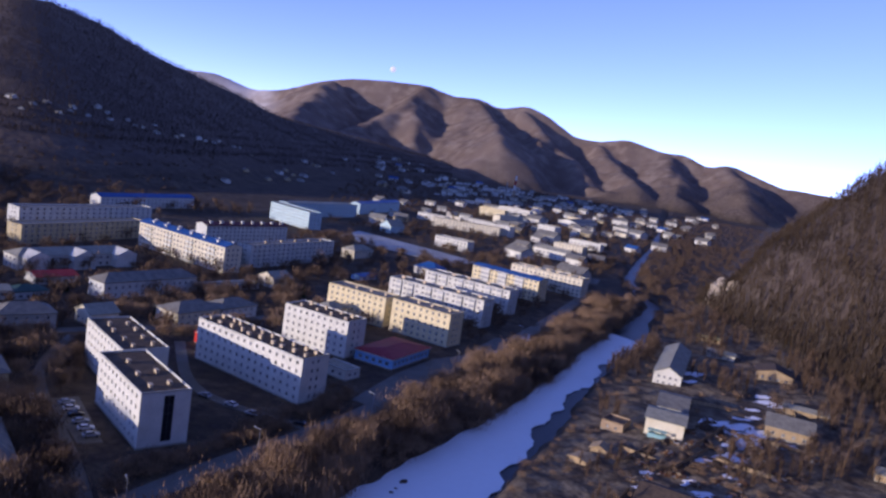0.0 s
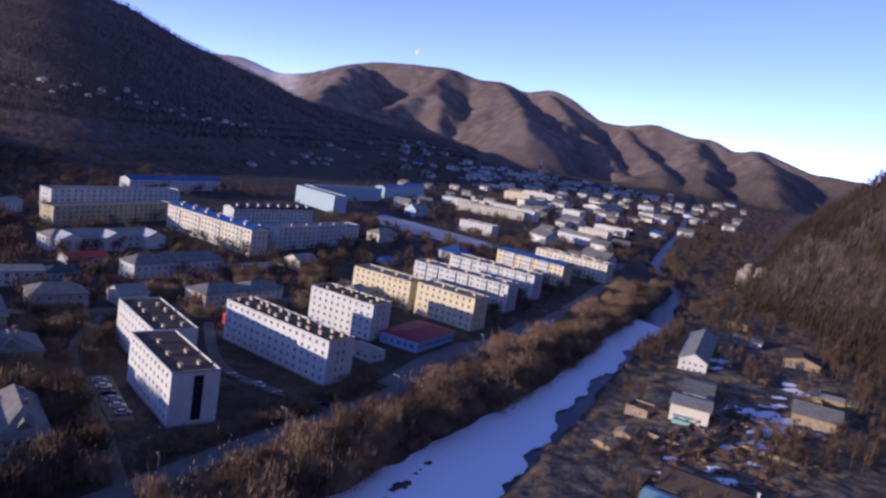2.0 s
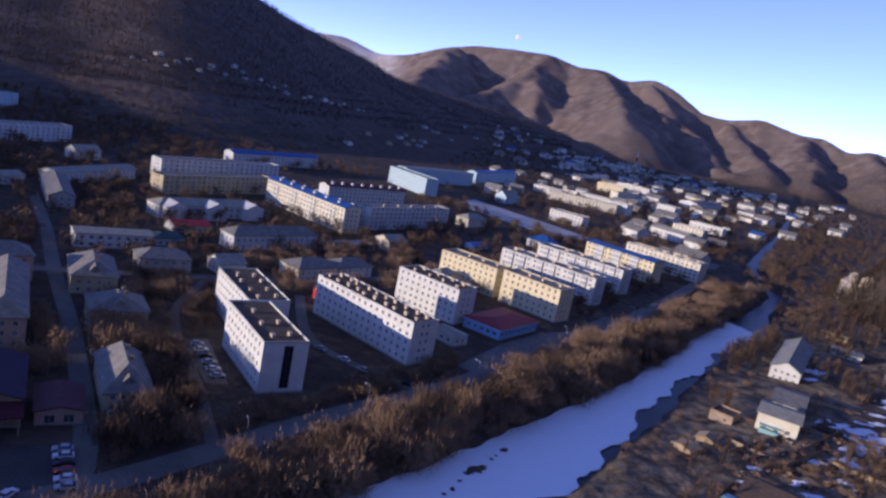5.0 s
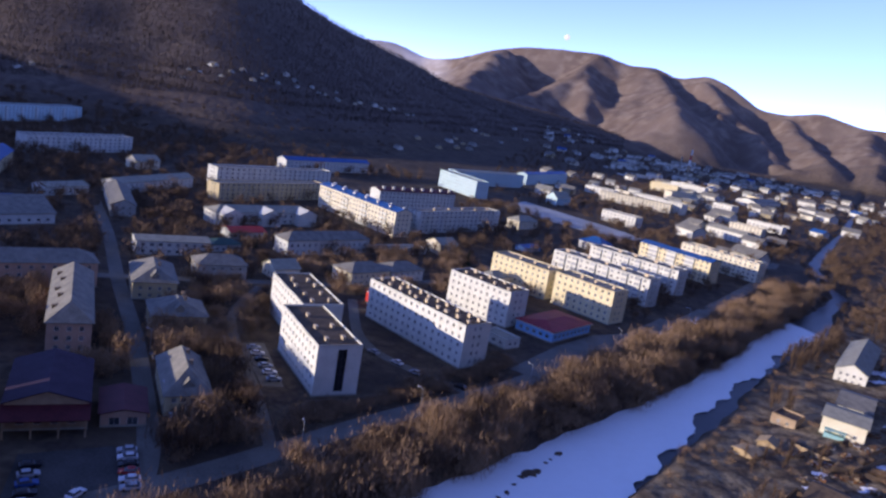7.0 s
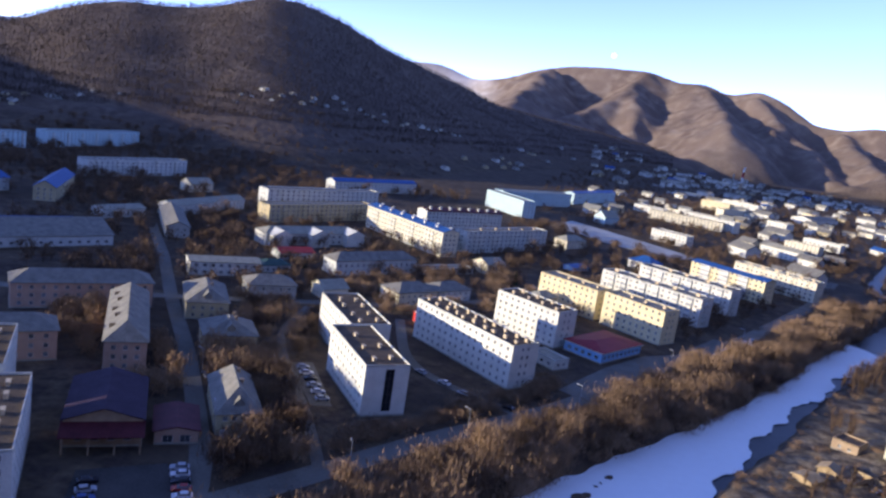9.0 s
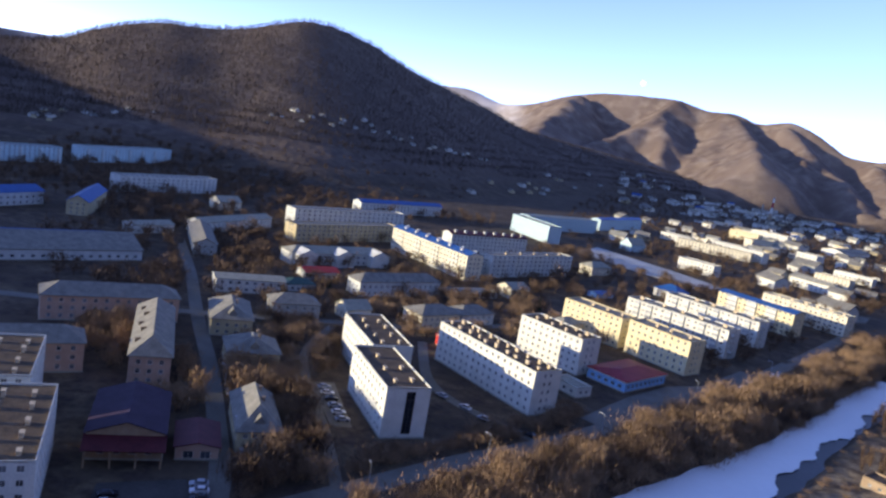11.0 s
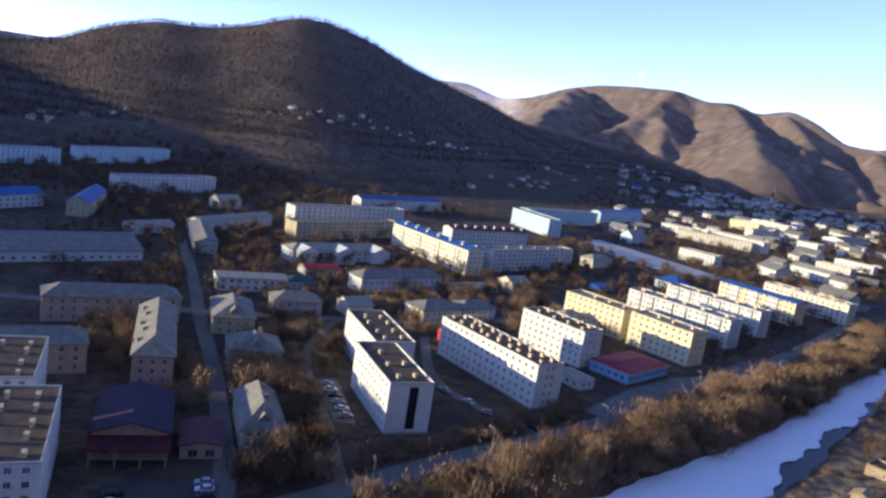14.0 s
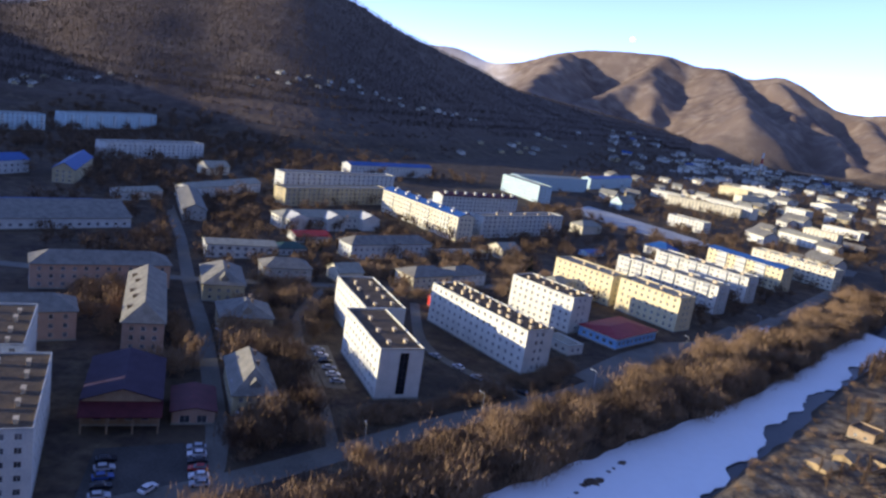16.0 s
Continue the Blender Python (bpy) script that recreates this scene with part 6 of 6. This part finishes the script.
def fence(a, b, label):
    ax, ay = a
    bx, by = b
    run, th = math.hypot(bx - ax, by - ay), math.degrees(math.atan2(by - ay, bx - ax))
    root = thing("fence", pose(ax, ay, float(land((ax + bx) / 2, (ay + by) / 2)), 0, 0, th), label, "fence", "yard fences")
    post, board = Shape().box(-0.06, -0.06, -0.5, 0.06, 0.06, 1.8).mesh("post", "dark_wood"), Shape().box(0, -0.02, 0.2, 1.9, 0.02, 1.6).mesh("board", "wood")
    for i in range(int(run / 2) + 1):
        part("post", post, None, root, at=Matrix.Translation((i * 2, 0, 0)))
        part("board", board, None, root, at=Matrix.Translation((i * 2, 0, 0)))


for a, b in (((135, 196), (160, 214)), ((166, 205), (196, 226)), ((182, 190), (214, 214)), ((196, 262), (222, 250)), ((240, 236), (262, 262)), ((226, 178), (252, 196)), ((104, 158), (126, 178)), ((150, 190), (176, 208)), ((172, 198), (186, 186)), ((206, 218), (222, 206)), ((232, 262), (254, 282)), ((140, 208), (152, 196))):
    fence(spot(*a), spot(*b), "weathered board fence around a yard")

# ---- the day moon ----
me = bpy.data.meshes.new("moon")
bm = bmesh.new()
bmesh.ops.create_icosphere(bm, subdivisions=3, radius=17)
bm.to_mesh(me)
bm.free()
m = bpy.data.materials.new("moon")
m.use_nodes = True
n = m.node_tree.nodes
n["Principled BSDF"].inputs["Base Color"].default_value = (0.25, 0.25, 0.25, 1)
n["Principled BSDF"].inputs["Emission Color"].default_value = (1, 0.97, 0.92, 1)
n["Principled BSDF"].inputs["Emission Strength"].default_value = 0.3
me.materials.append(m)
moon = new("moon", me)
moon.location = (1009, 4590, EYE + 448)
tagged(moon, "pale day moon over the far range", "moon", kind="structure")


# ---- rock face where the hill comes down to the river ----
def crag(x, y, size, seed):
    bm = bmesh.new()
    bmesh.ops.create_icosphere(bm, subdivisions=3, radius=1)
    for q in bm.verts:
        k = 1 + 0.45 * noise.noise(q.co * 1.7 + Vector((seed, 0, 0))) + 0.22 * noise.noise(q.co * 4.3 + Vector((0, seed, 0)))
        q.co = Vector((q.co.x * size * 0.8 * k, q.co.y * size * 0.7 * k, q.co.z * size * 0.9 * k))
    me = bpy.data.meshes.new("rock")
    bm.to_mesh(me)
    bm.free()
    me.materials.append(MAT["rock"])
    ob = new("rock", me)
    ob.matrix_basis = pose(x, y, float(land(x, y)) + size * 0.15, 0, 0, seed * 40)
    tagged(ob, "pale bare rock outcrop at the foot of the hill", "rock", "rock outcrop")


for i, (x, y, q) in enumerate(((384, 478, 9), (396, 492, 11), (410, 505, 9), (424, 530, 8), (392, 472, 6))):
    crag(x, y, q, i + 1)


# ---- dark stones and driftwood frozen into the river ice ----
for i, (x, y, q) in enumerate(((51, 175.4, 1.5), (53, 176.6, 1.1), (49.4, 174.2, 1.0), (48.2, 172.9, 0.7), (61.6, 188.4, 0.9), (62.4, 189.2, 0.6), (58.5, 184.6, 0.4), (56.7, 182.3, 0.5), (45.6, 168.6, 0.5), (43.1, 164.2, 0.6), (40.5, 161.5, 0.5))):
    bm = bmesh.new()
    bmesh.ops.create_icosphere(bm, subdivisions=2, radius=1)
    for w in bm.verts:
        k = 1 + 0.5 * noise.noise(w.co * 1.9 + Vector((i * 3.1, 0, 0)))
        w.co = Vector((w.co.x * q * k * 1.4, w.co.y * q * k, w.co.z * q * k * 0.5))
    me = bpy.data.meshes.new("stone")
    bm.to_mesh(me)
    bm.free()
    me.materials.append(MAT["dark_wood"])
    ob = new("stone", me)
    ob.matrix_basis = pose(x, y, -3.0, 0, 0, i * 50)
    tagged(ob, "dark wet stone frozen into the river ice", "stone", "river stones")
